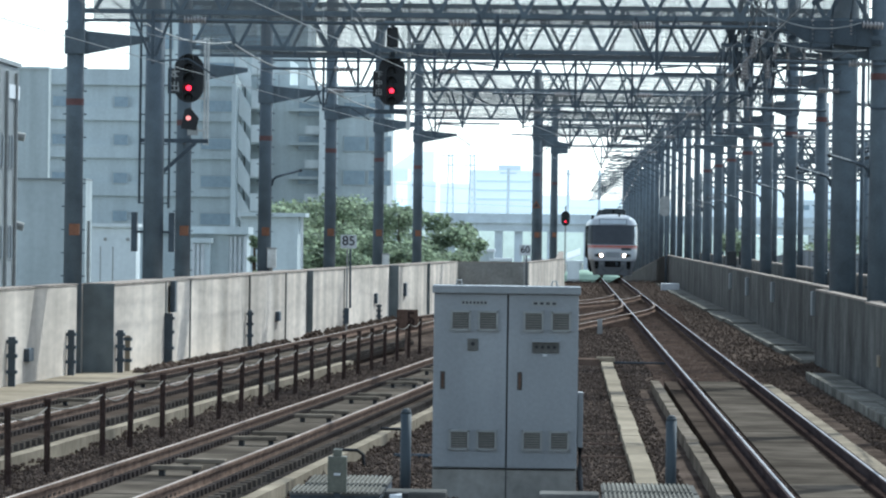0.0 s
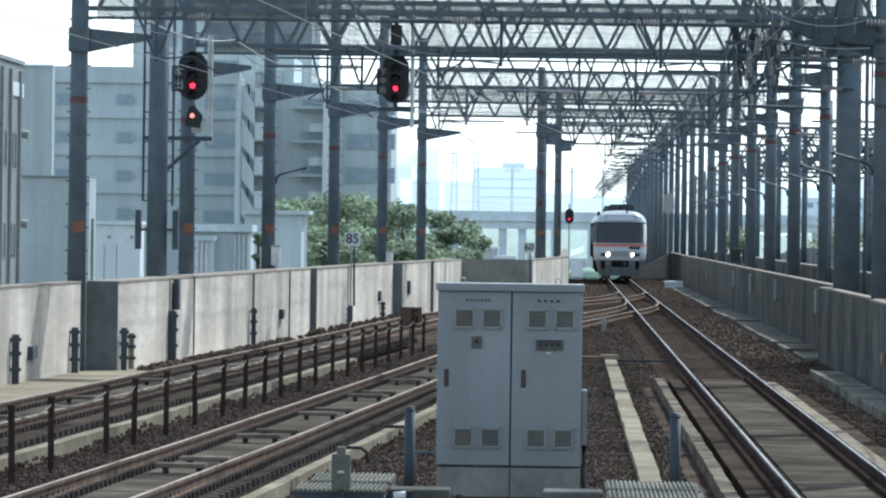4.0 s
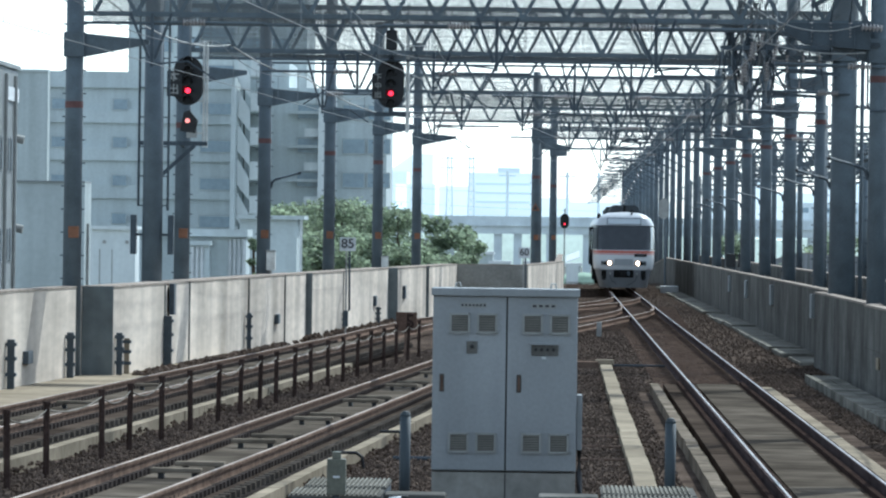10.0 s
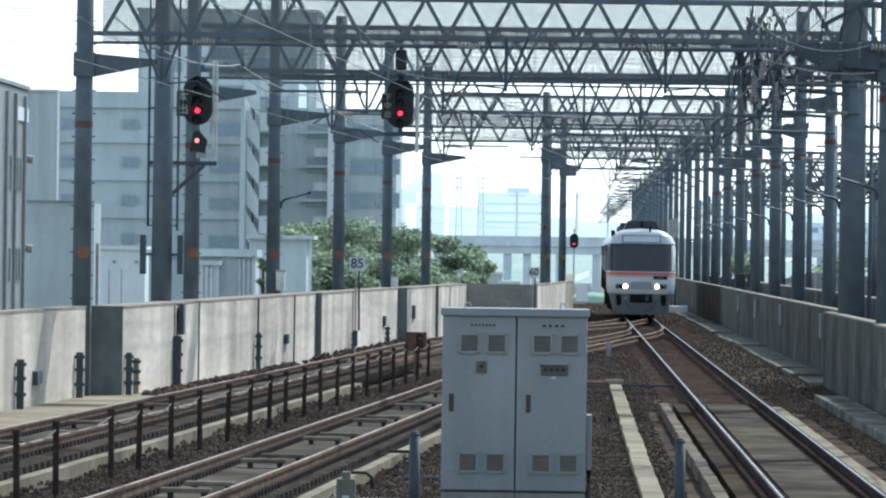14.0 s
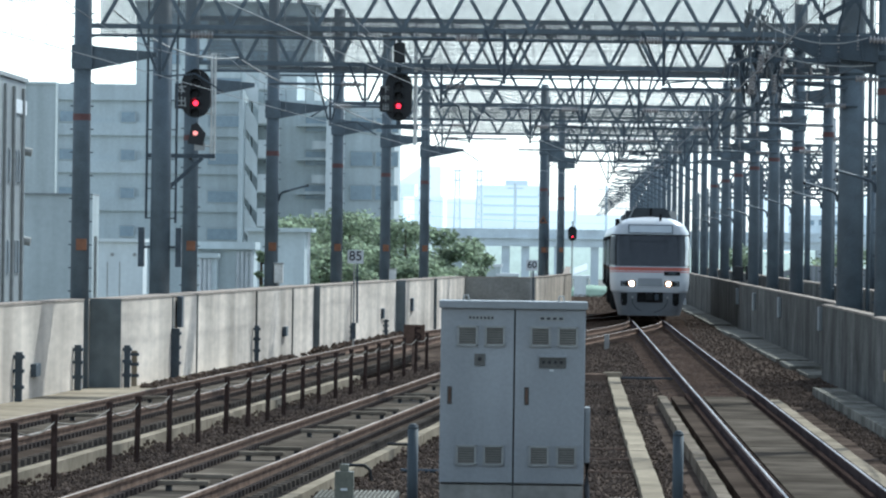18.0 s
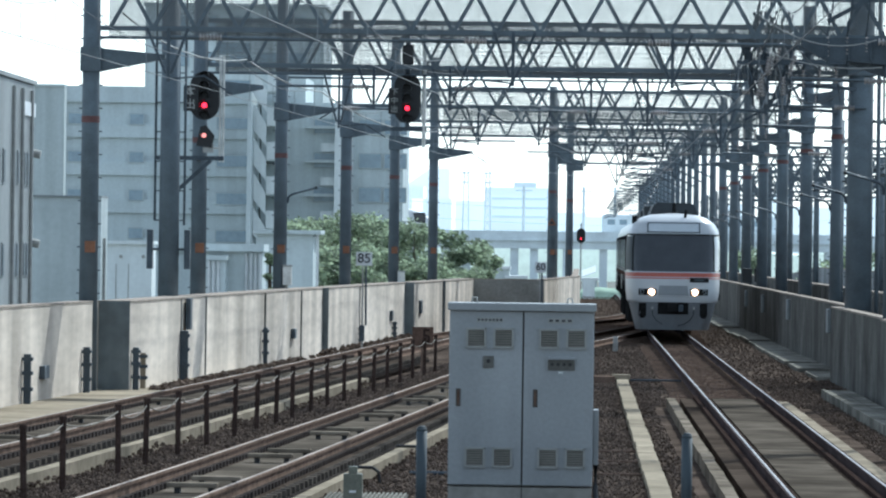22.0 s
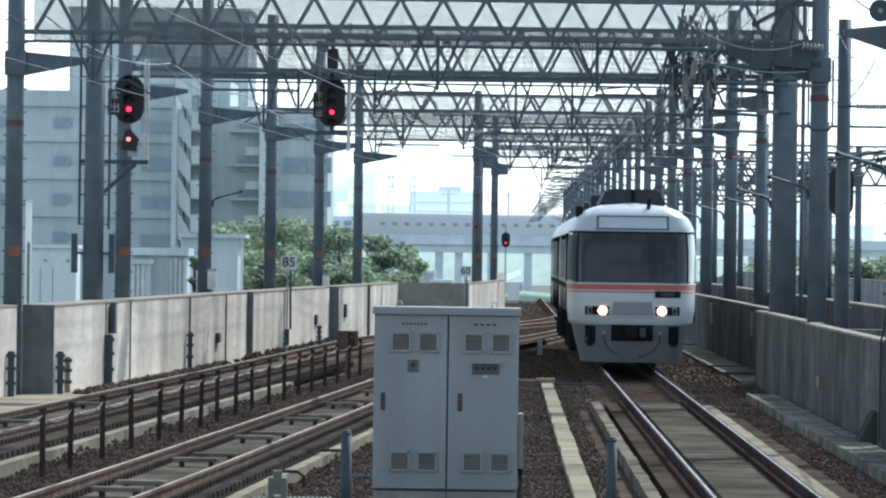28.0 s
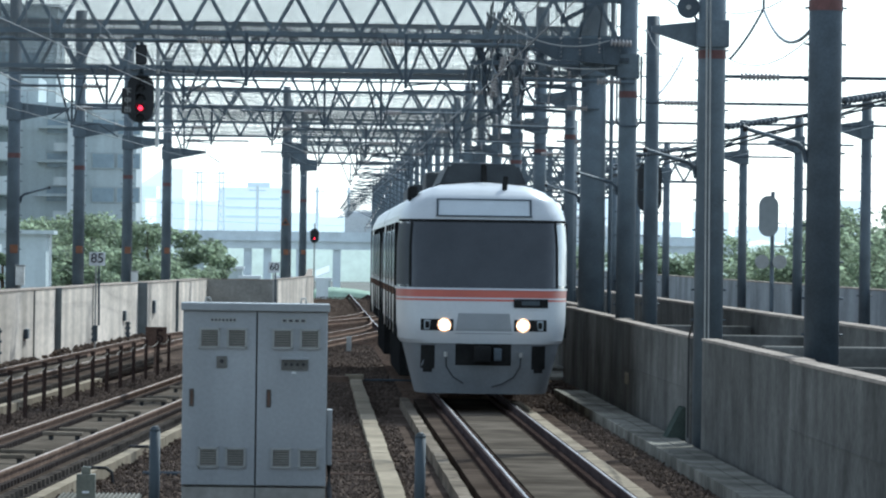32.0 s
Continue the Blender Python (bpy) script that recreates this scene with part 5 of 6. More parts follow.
for a in ((-0.79, 0.79, 3.37, 3.395), (-0.80, 0.80, 3.095, 3.12), (-0.79, -0.76, 3.12, 3.37), (0.76, 0.79, 3.12, 3.37)):
    part("display_frame", patch(*a, 0.04, 8 if a[1] - a[0] > 1 else 1, 2), STEELDARK, disp)
for s in (-1, 1):
    lampbox = part("lamp_housing", patch(min(s * 0.50, s * 1.04), max(s * 0.50, s * 1.04), 1.21, 1.40, 0.018, 8, 2), UNDER, train, "dark lamp housing")
    p = on_front(s * 0.65, 1.305, 0.05)
    part("headlamp", rod(p, (p[0], p[1] + 0.05, p[2]), 0.068, 18), HEADLAMP, lampbox, "lit warm white headlamp")
    # An added glowing disc gives the warm glare round the headlamp.
    part("reflector", rod((p[0], p[1] + 0.012, p[2]), (p[0], p[1] + 0.06, p[2]), 0.115, 20), HALO, lampbox, "warm glowing disc for the headlamp's glare")
    p = on_front(s * 0.93, 1.305, 0.028)
    part("tail_lamp", box(p[0] - 0.055, p[0] + 0.055, p[1], p[1] + 0.12, 1.225, 1.385, bevel=0.012), GLASSPALE, lampbox)
    p = on_front(s * 0.93, 1.305, 0.035)
    part("tail_lens", box(p[0] - 0.035, p[0] + 0.035, p[1], p[1] + 0.1, 1.25, 1.36), UNDER, lampbox)
    # Dark patches on the closed skirt: the openings' inner shade as colour.
    part("hatch", patch(min(s * 0.80, s * 1.03), max(s * 0.80, s * 1.03), 0.58, 0.97, 0.012, 3, 2), UNDER, train, "dark patch for the rounded opening in the skirt")
    part("hatch_foot", patch(min(s * 0.84, s * 0.99), max(s * 0.84, s * 0.99), 0.52, 0.585, 0.012, 3, 1), UNDER, train)
    hose = [on_front(s * 0.62, 0.80, 0.06), on_front(s * 0.61, 0.62, 0.09), on_front(s * 0.5, 0.45, 0.10), on_front(s * 0.32, 0.34, 0.10), on_front(s * 0.14, 0.29, 0.09)]
    part("air_hose", tube(hose if s > 0 else hose[:4], 0.014, 6), TRAINROOF, train, "black hanging air hose", smooth=True)
    c = on_front(s * 0.62, 0.82, 0.07)
    part("hose_cock", rod((c[0], c[1], 0.78), (c[0], c[1], 0.86), 0.035, 8), GALV, train)
# The bay's shade, too, is a dark patch on the skirt.
part("coupler_bay", patch(-0.46, 0.46, 0.64, 1.0, 0.012, 6, 3), UNDER, train, "dark patch for the coupler opening")
cp = part("coupler", box(-0.16, 0.12, -0.22, 0.1, 0.70, 0.96, bevel=0.03), UNDER, train, "dark steel coupler")
part("knuckle", box(0.16, 0.30, -0.18, 0.0, 0.72, 0.93, bevel=0.03), STEELDARK, cp)
part("nose_patch", patch(-0.47, 0.47, 1.16, 1.5, 0.0145, 12, 4, 0.10), NOSEGREY, train, "grey patch in the middle of the nose")
plate = part("name_plate", patch(0.49, 1.06, 1.60, 1.745, 0.03, 4, 2), UNDER, train, "small dark plate with a blue bar")
part("plate_bar", patch(0.62, 0.92, 1.64, 1.71, 0.036, 3, 1), POSTBLUE, plate)
c = on_front(0.34, 3.5, 0.02)
part("aerial", rod((0.34, c[1] + 0.1, 3.5), (0.37, c[1] + 0.25, 3.76), 0.045, 8), UNDER, train, "short roof aerial")
part("horn_cover", box(-1.25, -1.09, 1.25, 1.75, 3.34, 3.60, bevel=0.04), UNDER, train, "black roof horn box")
pod = bmesh.new()
v = [pod.verts.new(p) for p in ((-0.73, 1.78, 3.62), (0.76, 1.78, 3.62), (0.76, 8, 3.62), (-0.73, 8, 3.62), (-0.56, 1.95, 4.0), (0.60, 1.95, 4.0), (0.60, 7.6, 4.0), (-0.56, 7.6, 4.0))]
for q in ((0, 1, 2, 3), (4, 7, 6, 5), (0, 4, 5, 1), (1, 5, 6, 2), (2, 6, 7, 3), (3, 7, 4, 0)):
    pod.faces.new([v[i] for i in q])
bmesh.ops.bevel(pod, geom=pod.edges[:], offset=0.05, segments=2, affect="EDGES")
part("roof_unit", pod, TRAINROOF, train, "black roof air unit")
part("exhaust", rod((0.02, 1.72, 3.64), (0.02, 1.74, 3.98), 0.05, 10), UNDER, train)


def car(y0, length, first):
    """One car's shell, windows, doors, roof units and running gear, in the train's space."""
    zs = [1.0 + 2.68 * i / 24 for i in range(25)]
    prof = [(-half(z), z) for z in zs] + [(half(z), z) for z in reversed(zs)]
    body = part("body_shell", sweep([(-u, w) for u, w in prof], [(0, y0, 0), (0, y0 + length, 0)]), TRAINSTEEL, train, "stainless car body", smooth=False)
    for s in (-1, 1):
        # The flank's shade is put into the red stripe's dull brown.
        for z0, z1, m, nm in ((1.76, 1.885, MARKER, "red_stripe"), (1.10, 1.13, TRAINWHITE, "white_line"), (1.27, 1.30, TRAINWHITE, "white_line"), (1.90, 1.925, TRAINWHITE, "white_line")):
            w = half((z0 + z1) / 2) + 0.006
            part(nm, box(min(s * w, s * (w - 0.03)), max(s * w, s * (w - 0.03)), y0, y0 + length, z0, z1), m, body)
        w = half(2.5) + 0.005
        for door in ((y0 + 0.9, y0 + 1.75), (y0 + length - 1.5, y0 + length - 0.65)):
            part("door", box(min(s * w, s * (w - 0.04)), max(s * w, s * (w - 0.04)), door[0], door[1], 1.05, 2.98), UNDER, body, "dark recessed side door")
        for yp in (0.15, 2.0, 5.6, 9.1, 12.5, length - 1.9):
            part("pillar", box(min(s * (w + 0.012), s * (w - 0.03)), max(s * (w + 0.012), s * (w - 0.03)), y0 + yp, y0 + yp + 0.12, 1.08, 3.0), UNDER, body, "dark upright door pillar")
        yy = y0 + 2.2
        while yy + 1.45 < y0 + length - 1.7:
            part("window", box(min(s * (w + 0.002), s * (w - 0.04)), max(s * (w + 0.002), s * (w - 0.04)), yy, yy + 1.4, 1.98, 2.88, bevel=0.01), GLASSDARK, body, "large dark side window")
            yy += 1.72
    part("underframe", box(-1.15, 1.15, y0 + 0.2, y0 + length - 0.2, 0.45, 1.0), UNDER, body)
    for k in range(5):
        part("equipment_box", box(-1.28, 1.28, y0 + 5.2 + k * 2.2, y0 + 6.9 + k * 2.2, 0.3, 0.98, bevel=0.03), UNDER, body)
    for yb in (y0 + 3.2, y0 + length - 3.2):
        for dy in (-1.05, 1.05):
            for s in (-1, 1):
                part("wheel", rod((s * 0.50, yb + dy, 0.43), (s * 0.63, yb + dy, 0.43), 0.43, 20), RUST, body)
        part("bogie_frame", box(-0.95, 0.95, yb - 1.6, yb + 1.6, 0.32, 0.62, bevel=0.03), UNDER, body)
    for a, b, w, top in (((7.6, 10.2, 0.80, 3.96), (11.4, 14.6, 0.72, 3.9)) if first else ((3, 8, 0.74, 3.93), (10, 15, 0.74, 3.93))):
        part("roof_unit", box(-w, w, y0 + a, y0 + b, 3.6, top, bevel=0.06), TRAINROOF, body)
    return body


car(1.58, 19.6, True)
car(21.75, 20.8, False)
part("gangway", box(-0.9, 0.9, 21.1, 21.85, 1.0, 3.3), UNDER, train, "black gangway bellows")


# ---- town on the left ----
def window_row(parent, face, xs, zs, w, h, label="", m=None):
    """Windows in a wall that faces the railway's near end, each with a frame and a pane."""
    first = None
    for z in zs:
        for x in xs:
            if first is None:
                first = part("window", box(0, w, -0.06, 0.02, 0, h), BLDG_B, parent, label, m=pose(x, face, z))
                pane = part("pane", box(0.07, w - 0.07, -0.075, -0.05, 0.07, h - 0.07), m or WINDOWDARK, first)
            else:
                o = again(first, pose(x, face, z), parent)
                again(pane, pane.matrix_basis.copy(), o)


def px(x, d):
    return d * (x - 997) / 9500


def pz(y, d):
    return 2.48 - d * (y - 412) / 9500


D1 = 392
apt = thing("apartment_block", "tall grey concrete apartment block with rows of windows", "building", pose(0, D1, -8), group="apartment blocks")
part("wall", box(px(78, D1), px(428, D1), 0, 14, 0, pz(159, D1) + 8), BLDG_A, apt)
part("roof_slab", box(px(72, D1), px(432, D1), -0.4, 14.4, pz(159, D1) + 8, pz(153, D1) + 8), BLDG_A, apt)
for i in range(5):
    part("balcony_band", box(px(85, D1), px(425, D1), -0.35, 0.05, pz(300, D1) + 8 - 2.75 * i + 6, pz(300, D1) + 9 - 2.75 * i + 6), BLDG_A, apt)
window_row(apt, -0.36, [px(352, D1)], [pz(272, D1) + 8 + 2.75 * i for i in range(-4, 4)], 2.5, 0.95)
window_row(apt, -0.36, [px(88, D1), px(197, D1)], [pz(199, D1) + 8 - 2.78 * i for i in range(7)], 1.15, 0.88)
apt2 = thing("apartment_block", "tall grey concrete apartment block with stacked white balconies", "building", pose(0, D1 - 8, -8), group="apartment blocks")
part("wall", box(px(425, 384), px(680, 384), 4, 18, 0, pz(152, 384) + 8), BLDG_A, apt2)
part("stair_core", box(px(432, 384), px(503, 384), 4.6, 16, pz(152, 384) + 8, pz(106, 384) + 8), BLDG_A, apt2, "raised stair core on the roof")
part("wing", box(px(411, 384), px(418, 384), -3, 4, 0, pz(140, 384) + 8), BLDG_A, apt2)
part("stair_tower", box(px(560, 384), px(590, 384), 1.5, 4, 0, pz(150, 384) + 8), BLDG_W, apt2, "pale stair tower")
for i in range(7):
    z = pz(257, 384) + 8 + 2.45 * (i - 4)
    b = part("balcony", box(px(430, 384), px(472, 384), -0.5, 4, z - 0.1, z + 0.1), BLDG_A, apt2)
    part("parapet", box(px(442, 384), px(472, 384), -0.66, -0.5, z, z + 1.25), BLDG_W, b, "white balcony parapet")
    fl = bmesh.new()
    vs = [fl.verts.new((x, y, zz)) for y in (-0.62, -0.5) for x, zz in ((px(419, 384), z - 0.4), (px(441, 384), z - 1.5), (px(441, 384), z + 0.0), (px(419, 384), z + 1.55))]
    for q in ((0, 1, 2, 3), (7, 6, 5, 4), (0, 4, 5, 1), (1, 5, 6, 2), (2, 6, 7, 3), (3, 7, 4, 0)):
        fl.faces.new([vs[k] for k in q])
    part("stair_parapet", fl, BLDG_W, b, "sloping white stair parapet")
    if i > 5:
        continue
    b = part("balcony", box(px(505, 384), px(564, 384), 2.9, 4, z - 0.1, z + 0.1), BLDG_A, apt2)
    part("parapet", box(px(534, 384), px(563, 384), 2.75, 2.9, z + 0.7, z + 1.3), BLDG_W, b, "white balcony parapet")
window_row(apt2, 3.94, [px(x, 384) for x in (519, 600, 645)], [pz(257, 384) + 8 + 2.45 * (i - 4) - 0.5 for i in range(6)], 1.7, 1.15)
high = thing("apartment_block", "tall hazy blue-grey apartment tower behind the others", "building", pose(0, 430, -8), group="apartment blocks")
part("wall", box(px(223, 430), px(540, 430), 0, 14, 0, pz(-14, 430) + 8), BLDG_A, high)
part("roof_slab", box(px(219, 430), px(544, 430), -0.4, 14.4, pz(-14, 430) + 8, pz(-19, 430) + 8), BLDG_A, high)
window_row(high, 0, [px(x, 430) for x in (262, 310, 372, 424, 470)], [pz(95, 430) + 8 + 2.9 * i for i in range(-1, 2)], 1.8, 1.3)
tower = thing("tower_block", "slim blank pale grey stair tower of a building", "building", pose(0, 300, -8))
part("wall", box(px(-40, 300), px(81, 300), 0, 1.2, 0, pz(132, 300) + 8), BLDG_B, tower)
part("cornice", box(px(-42, 300), px(81.5, 300), -0.15, 1.3, pz(132, 300) + 8, pz(128, 300) + 8), BLDG_A, tower)

near = thing("panel_building", "near pale grey panel-clad building with slot windows and pipes", "building", pose(-16.07, 118, -8))
NZ = 15.15
part("wall", box(-9, 0, 0, 39.6, 0, NZ, bevel=0.1), BLDG_C, near)
part("parapet_cap", box(-9.05, 0.06, -0.05, 39.66, NZ, NZ + 0.12), BLDG_C, near)
for y in (22.5, 27.8, 33.2, 35.6, 38.2):
    part("pipe", rod((0.07, y, 0), (0.07, y, NZ - 0.2), 0.055, 8), GALV, near)
for k in range(6):
    z = NZ - 3.0 - 2.62 * k
    for y in (20.5, 24.2, 25.4, 29.6, 30.9, 33.9, 34.7, 36.6, 37.4):
        w = part("slot_window", box(-0.02, 0.03, y, y + 0.55, z, z + 1.0), BLDG_C, near)
        part("pane", box(0.02, 0.045, y + 0.06, y + 0.49, z + 0.05, z + 0.95), STEEL, w)
    part("vent_hood", rod((0, 39.0, z + 1.0), (0.25, 39.0, z + 0.95), 0.13, 10), GALV, near)
part("white_panel", box(0, 0.05, 35.9, 39.4, NZ - 0.95, NZ - 0.55), WHITE, near)

shop = thing("warehouse", "plain pale blue-grey metal-clad warehouse with a sunlit flank", "building", pose(0, 190, -8))
part("wall", box(px(-20, 190), px(149, 190), 0, 2.6, 0, pz(328, 190) + 8), BLDG_B, shop)
part("roof_edge", box(px(-22, 190), px(149.5, 190), -0.1, 2.7, pz(328, 190) + 8, pz(325, 190) + 8), BLDG_C, shop)
part("pipe", rod((px(149, 190) + 0.06, 0.8, 4), (px(149, 190) + 0.06, 0.8, pz(400, 190) + 8), 0.05, 8), GALV, shop)
shed = thing("white_shed", "low whitewashed shed with small round vents", "building", pose(0, 210, -8))
part("wall", box(px(160, 210), px(240, 210), 0, 2, 0, pz(410, 210) + 8), BLDG_W, shed)
part("roof", box(px(158, 210), px(243, 210), -0.2, 2.1, pz(410, 210) + 8, pz(404, 210) + 8), BLDG_W, shed)
for x in (185, 225):
    part("vent", rod((px(x, 210), -0.08, pz(432, 210) + 8), (px(x, 210), 0, pz(432, 210) + 8), 0.07, 10), GALV, shed)
for x in (176, 198):
    part("seam", box(px(x, 210), px(x, 210) + 0.03, -0.02, 0, 0, pz(445, 210) + 8), GALV, shed)
hall = thing("flat_roofed_hall", "pale flat-roofed low hall with fluted white corner piers", "building", pose(0, 235, -8))
part("wall", box(px(330, 235), px(436, 235), 0, 3, 0, pz(420, 235) + 8), BLDG_A, hall)
part("roof", box(px(322, 235), px(440, 235), -0.5, 3.2, pz(420, 235) + 8, pz(407, 235) + 8), BLDG_A, hall)
part("annex_roof", box(px(338, 235), px(378, 235), -1.6, 0, pz(436, 235) + 8, pz(428, 235) + 8), BLDG_A, hall)
part("annex", box(px(341, 235), px(374, 235), -1.4, 0, 0, pz(436, 235) + 8), BLDG_A, hall)
for x in (346, 354, 362, 408, 416, 424, 432):
    part("pier", rod((px(x, 235), -1.45 if x < 380 else -0.06, 0), (px(x, 235), -1.45 if x < 380 else -0.06, pz(438 if x < 380 else 424, 235) + 8), 0.07, 8), WHITE, hall)
blue = thing("blue_house", "pale blue house with an overhanging eave and downpipe", "building", pose(0, 255, -8))
part("wall", box(px(425, 255), px(526, 255), 0, 3, 0, pz(388, 255) + 8), BLDG_A, blue)
part("eave", box(px(421, 255), px(540, 255), -0.4, 3.4, pz(388, 255) + 8, pz(381, 255) + 8), BLDG_A, blue)
part("downpipe", rod((px(534, 255), -0.05, 0), (px(534, 255), -0.05, pz(388, 255) + 8), 0.06, 8), WHITE, blue)


# ---- trees ----
def tree(x, d, top, spread, seed, leaves=3300):
    """A broad tree on the town ground: tapered trunk, limbs, and a crown of many leaf sprays with gaps."""
    rg = np.random.default_rng(seed)
    t = thing("broadleaf_tree", "broad green leafy tree beyond the railway wall", "tree", pose(x, d, -8), group="trees beyond the wall")
    h = top + 8
    part("trunk", rod((0, 0, 0), (0.2, 0, h * 0.55), 0.26, 10, r2=0.15), BARK, t, smooth=True)
    knots = []
    for k in range(11):
        a = 2 * math.pi * k / 11 + rg.uniform(-0.3, 0.3)
        r = spread * rg.uniform(0.35, 0.95)
        end = (r * math.cos(a), r * math.sin(a), h * rg.uniform(0.55, 0.93) - 0.35 * r)
        part("limb", rod((0.1, 0, h * rg.uniform(0.3, 0.5)), end, 0.09, 6, None, 0.03), BARK, t)
        knots.append(end)
    knots.append((0, 0, h * 0.9))
    vs, fs = [], []
    per = leaves // len(knots)
    for kx, ky, kz in knots:
        rr = spread * rg.uniform(0.32, 0.5)
        for q in rg.normal(0, 1, (per, 6)):
            p = q[:3] / (np.linalg.norm(q[:3]) + 1e-6) * rr * abs(rg.normal(0.85, 0.18)) * np.array((1, 1, 0.72)) + (kx, ky, kz)
            n = q[3:] + (0, 0, 0.6)
            n /= np.linalg.norm(n)
            a = np.cross(n, (0.3, 0.5, 0.8))
            a /= np.linalg.norm(a) + 1e-6
            b = np.cross(n, a)
            s = rg.uniform(0.10, 0.19)
            i = len(vs)
            vs += [(p + a * s).tolist(), (p + b * s * 0.6 + n * 0.03).tolist(), (p - a * s).tolist(), (p - b * s * 0.6 + n * 0.03).tolist()]
            fs.append((i, i + 1, i + 2, i + 3))
    me = bpy.data.meshes.new("crown")
    me.from_pydata(vs, [], fs)
    me.materials.append(LEAF)
    o = new("crown", me)
    o.parent = t
    return t


for i, (x, y, d, sp) in enumerate(((450, 368, 300, 1.8), (508, 347, 297, 2.2), (600, 342, 300, 2.4), (490, 356, 292, 2.0), (535, 350, 300, 2.4), (575, 336, 285, 2.3), (625, 338, 296, 2.5), (665, 345, 300, 2.2), (560, 400, 270, 1.9), (640, 398, 268, 2.0), (700, 350, 290, 2.1), (735, 356, 296, 2.0), (775, 362, 292, 1.9), (802, 388, 286, 1.6), (725, 415, 276, 1.9), (690, 420, 268, 1.6), (600, 425, 262, 1.6), (780, 432, 280, 1.7), (825, 440, 300, 1.3))):
    tree(px(x, d), d, pz(y - 16, d) - 0.3, sp, 20 + i)
for i, (x, d, top, sp) in enumerate(((20.5, 240, 3.2, 2.4), (24.0, 250, 4.4, 3.0), (27.5, 260, 4.6, 3.0), (19.0, 275, 2.9, 2.2), (31.0, 262, 4.2, 2.8), (29.5, 300, 6.0, 3.2), (33.5, 306, 6.4, 3.4), (17.0, 330, 3.4, 2.8), (21.5, 340, 3.8, 3.0), (26.0, 335, 4.2, 3.0), (12.5, 400, 3.2, 2.6), (36.5, 298, 5.4, 3.0))):
    tree(x, d, top, sp, 60 + i, 6000)
cy = tree(px(454, 228), 228, pz(392, 228), 0.3, 91, 700)
cy["label"] = "slender dark conifer beside the blue house"

# ---- railway overpass, far ahead, with two trains ----
DB = 1150
over = thing("railway_overpass", "hazy pale concrete railway overpass on piers", "bridge", pose(0, DB, 0))
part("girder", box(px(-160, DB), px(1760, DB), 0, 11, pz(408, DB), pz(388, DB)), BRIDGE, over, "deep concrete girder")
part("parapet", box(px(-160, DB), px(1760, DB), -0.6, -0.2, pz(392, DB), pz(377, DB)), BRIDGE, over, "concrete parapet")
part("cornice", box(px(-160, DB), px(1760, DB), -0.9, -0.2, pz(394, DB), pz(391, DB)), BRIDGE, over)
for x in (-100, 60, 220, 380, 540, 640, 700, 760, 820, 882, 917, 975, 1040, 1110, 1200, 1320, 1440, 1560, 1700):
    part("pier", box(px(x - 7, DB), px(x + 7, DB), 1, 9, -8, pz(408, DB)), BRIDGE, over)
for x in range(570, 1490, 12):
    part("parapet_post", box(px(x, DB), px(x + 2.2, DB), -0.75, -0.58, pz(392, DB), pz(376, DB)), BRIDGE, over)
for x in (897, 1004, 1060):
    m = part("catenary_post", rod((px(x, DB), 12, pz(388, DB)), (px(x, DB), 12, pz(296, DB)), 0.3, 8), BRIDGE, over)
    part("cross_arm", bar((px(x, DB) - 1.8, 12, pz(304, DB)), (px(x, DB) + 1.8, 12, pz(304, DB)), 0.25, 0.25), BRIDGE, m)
for x in (793, 832):      # lattice pylons beside the overpass
    top, foot = pz(270, DB), pz(400, DB)
    t = thing("lattice_pylon", "hazy grey steel lattice pylon beside the overpass", "pylon", pose(px(x, DB), DB + 14, foot), group="lattice pylons")
    for sx, sy in product((-1, 1), (-1, 1)):
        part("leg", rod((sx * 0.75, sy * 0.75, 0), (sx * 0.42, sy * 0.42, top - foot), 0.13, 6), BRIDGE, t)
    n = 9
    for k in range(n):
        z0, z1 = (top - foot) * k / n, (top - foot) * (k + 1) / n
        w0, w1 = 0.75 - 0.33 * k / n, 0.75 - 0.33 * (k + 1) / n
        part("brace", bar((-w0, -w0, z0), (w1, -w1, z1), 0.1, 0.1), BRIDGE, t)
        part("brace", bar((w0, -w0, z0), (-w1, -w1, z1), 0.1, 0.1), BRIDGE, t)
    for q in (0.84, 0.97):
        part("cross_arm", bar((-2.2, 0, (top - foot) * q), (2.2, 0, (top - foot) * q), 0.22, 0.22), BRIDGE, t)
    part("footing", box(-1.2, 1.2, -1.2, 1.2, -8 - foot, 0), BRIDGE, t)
for z in (318, 345):
    part("wire", tube(sag((px(600, DB), 12, pz(z, DB)), (px(1500, DB), 12, pz(z, DB)), 2.4), 0.07, 5), BRIDGE, over)

fast = thing("bullet_train", "distant white bullet train with a long rounded nose", "train", pose(0, DB + 2.5, pz(383, DB)))
sect = [(-1.6, 0.1), (-1.65, 1.9), (-1.5, 4.0), (-0.9, 5.1), (0, 5.3), (0.9, 5.1), (1.5, 4.0), (1.65, 1.9), (1.6, 0.1)]
bm = bmesh.new()
rings = []
for x, k in ((-58, 1.0), (-7.5, 1.0), (-5.6, 0.96), (-3.8, 0.84), (-2.0, 0.62), (-0.7, 0.38), (0, 0.16)):
    rings.append([bm.verts.new((x, u * (0.4 + 0.6 * k), 0.1 + (v - 0.1) * k)) for u, v in sect])
for r0, r1 in zip(rings, rings[1:]):
    for i in range(len(sect) - 1):
        bm.faces.new((r0[i], r0[i + 1], r1[i + 1], r1[i]))
bm.faces.new(rings[-1])
bm.faces.new(rings[0])
part("body", bm, WHITE, fast, "glossy white body", smooth=True)
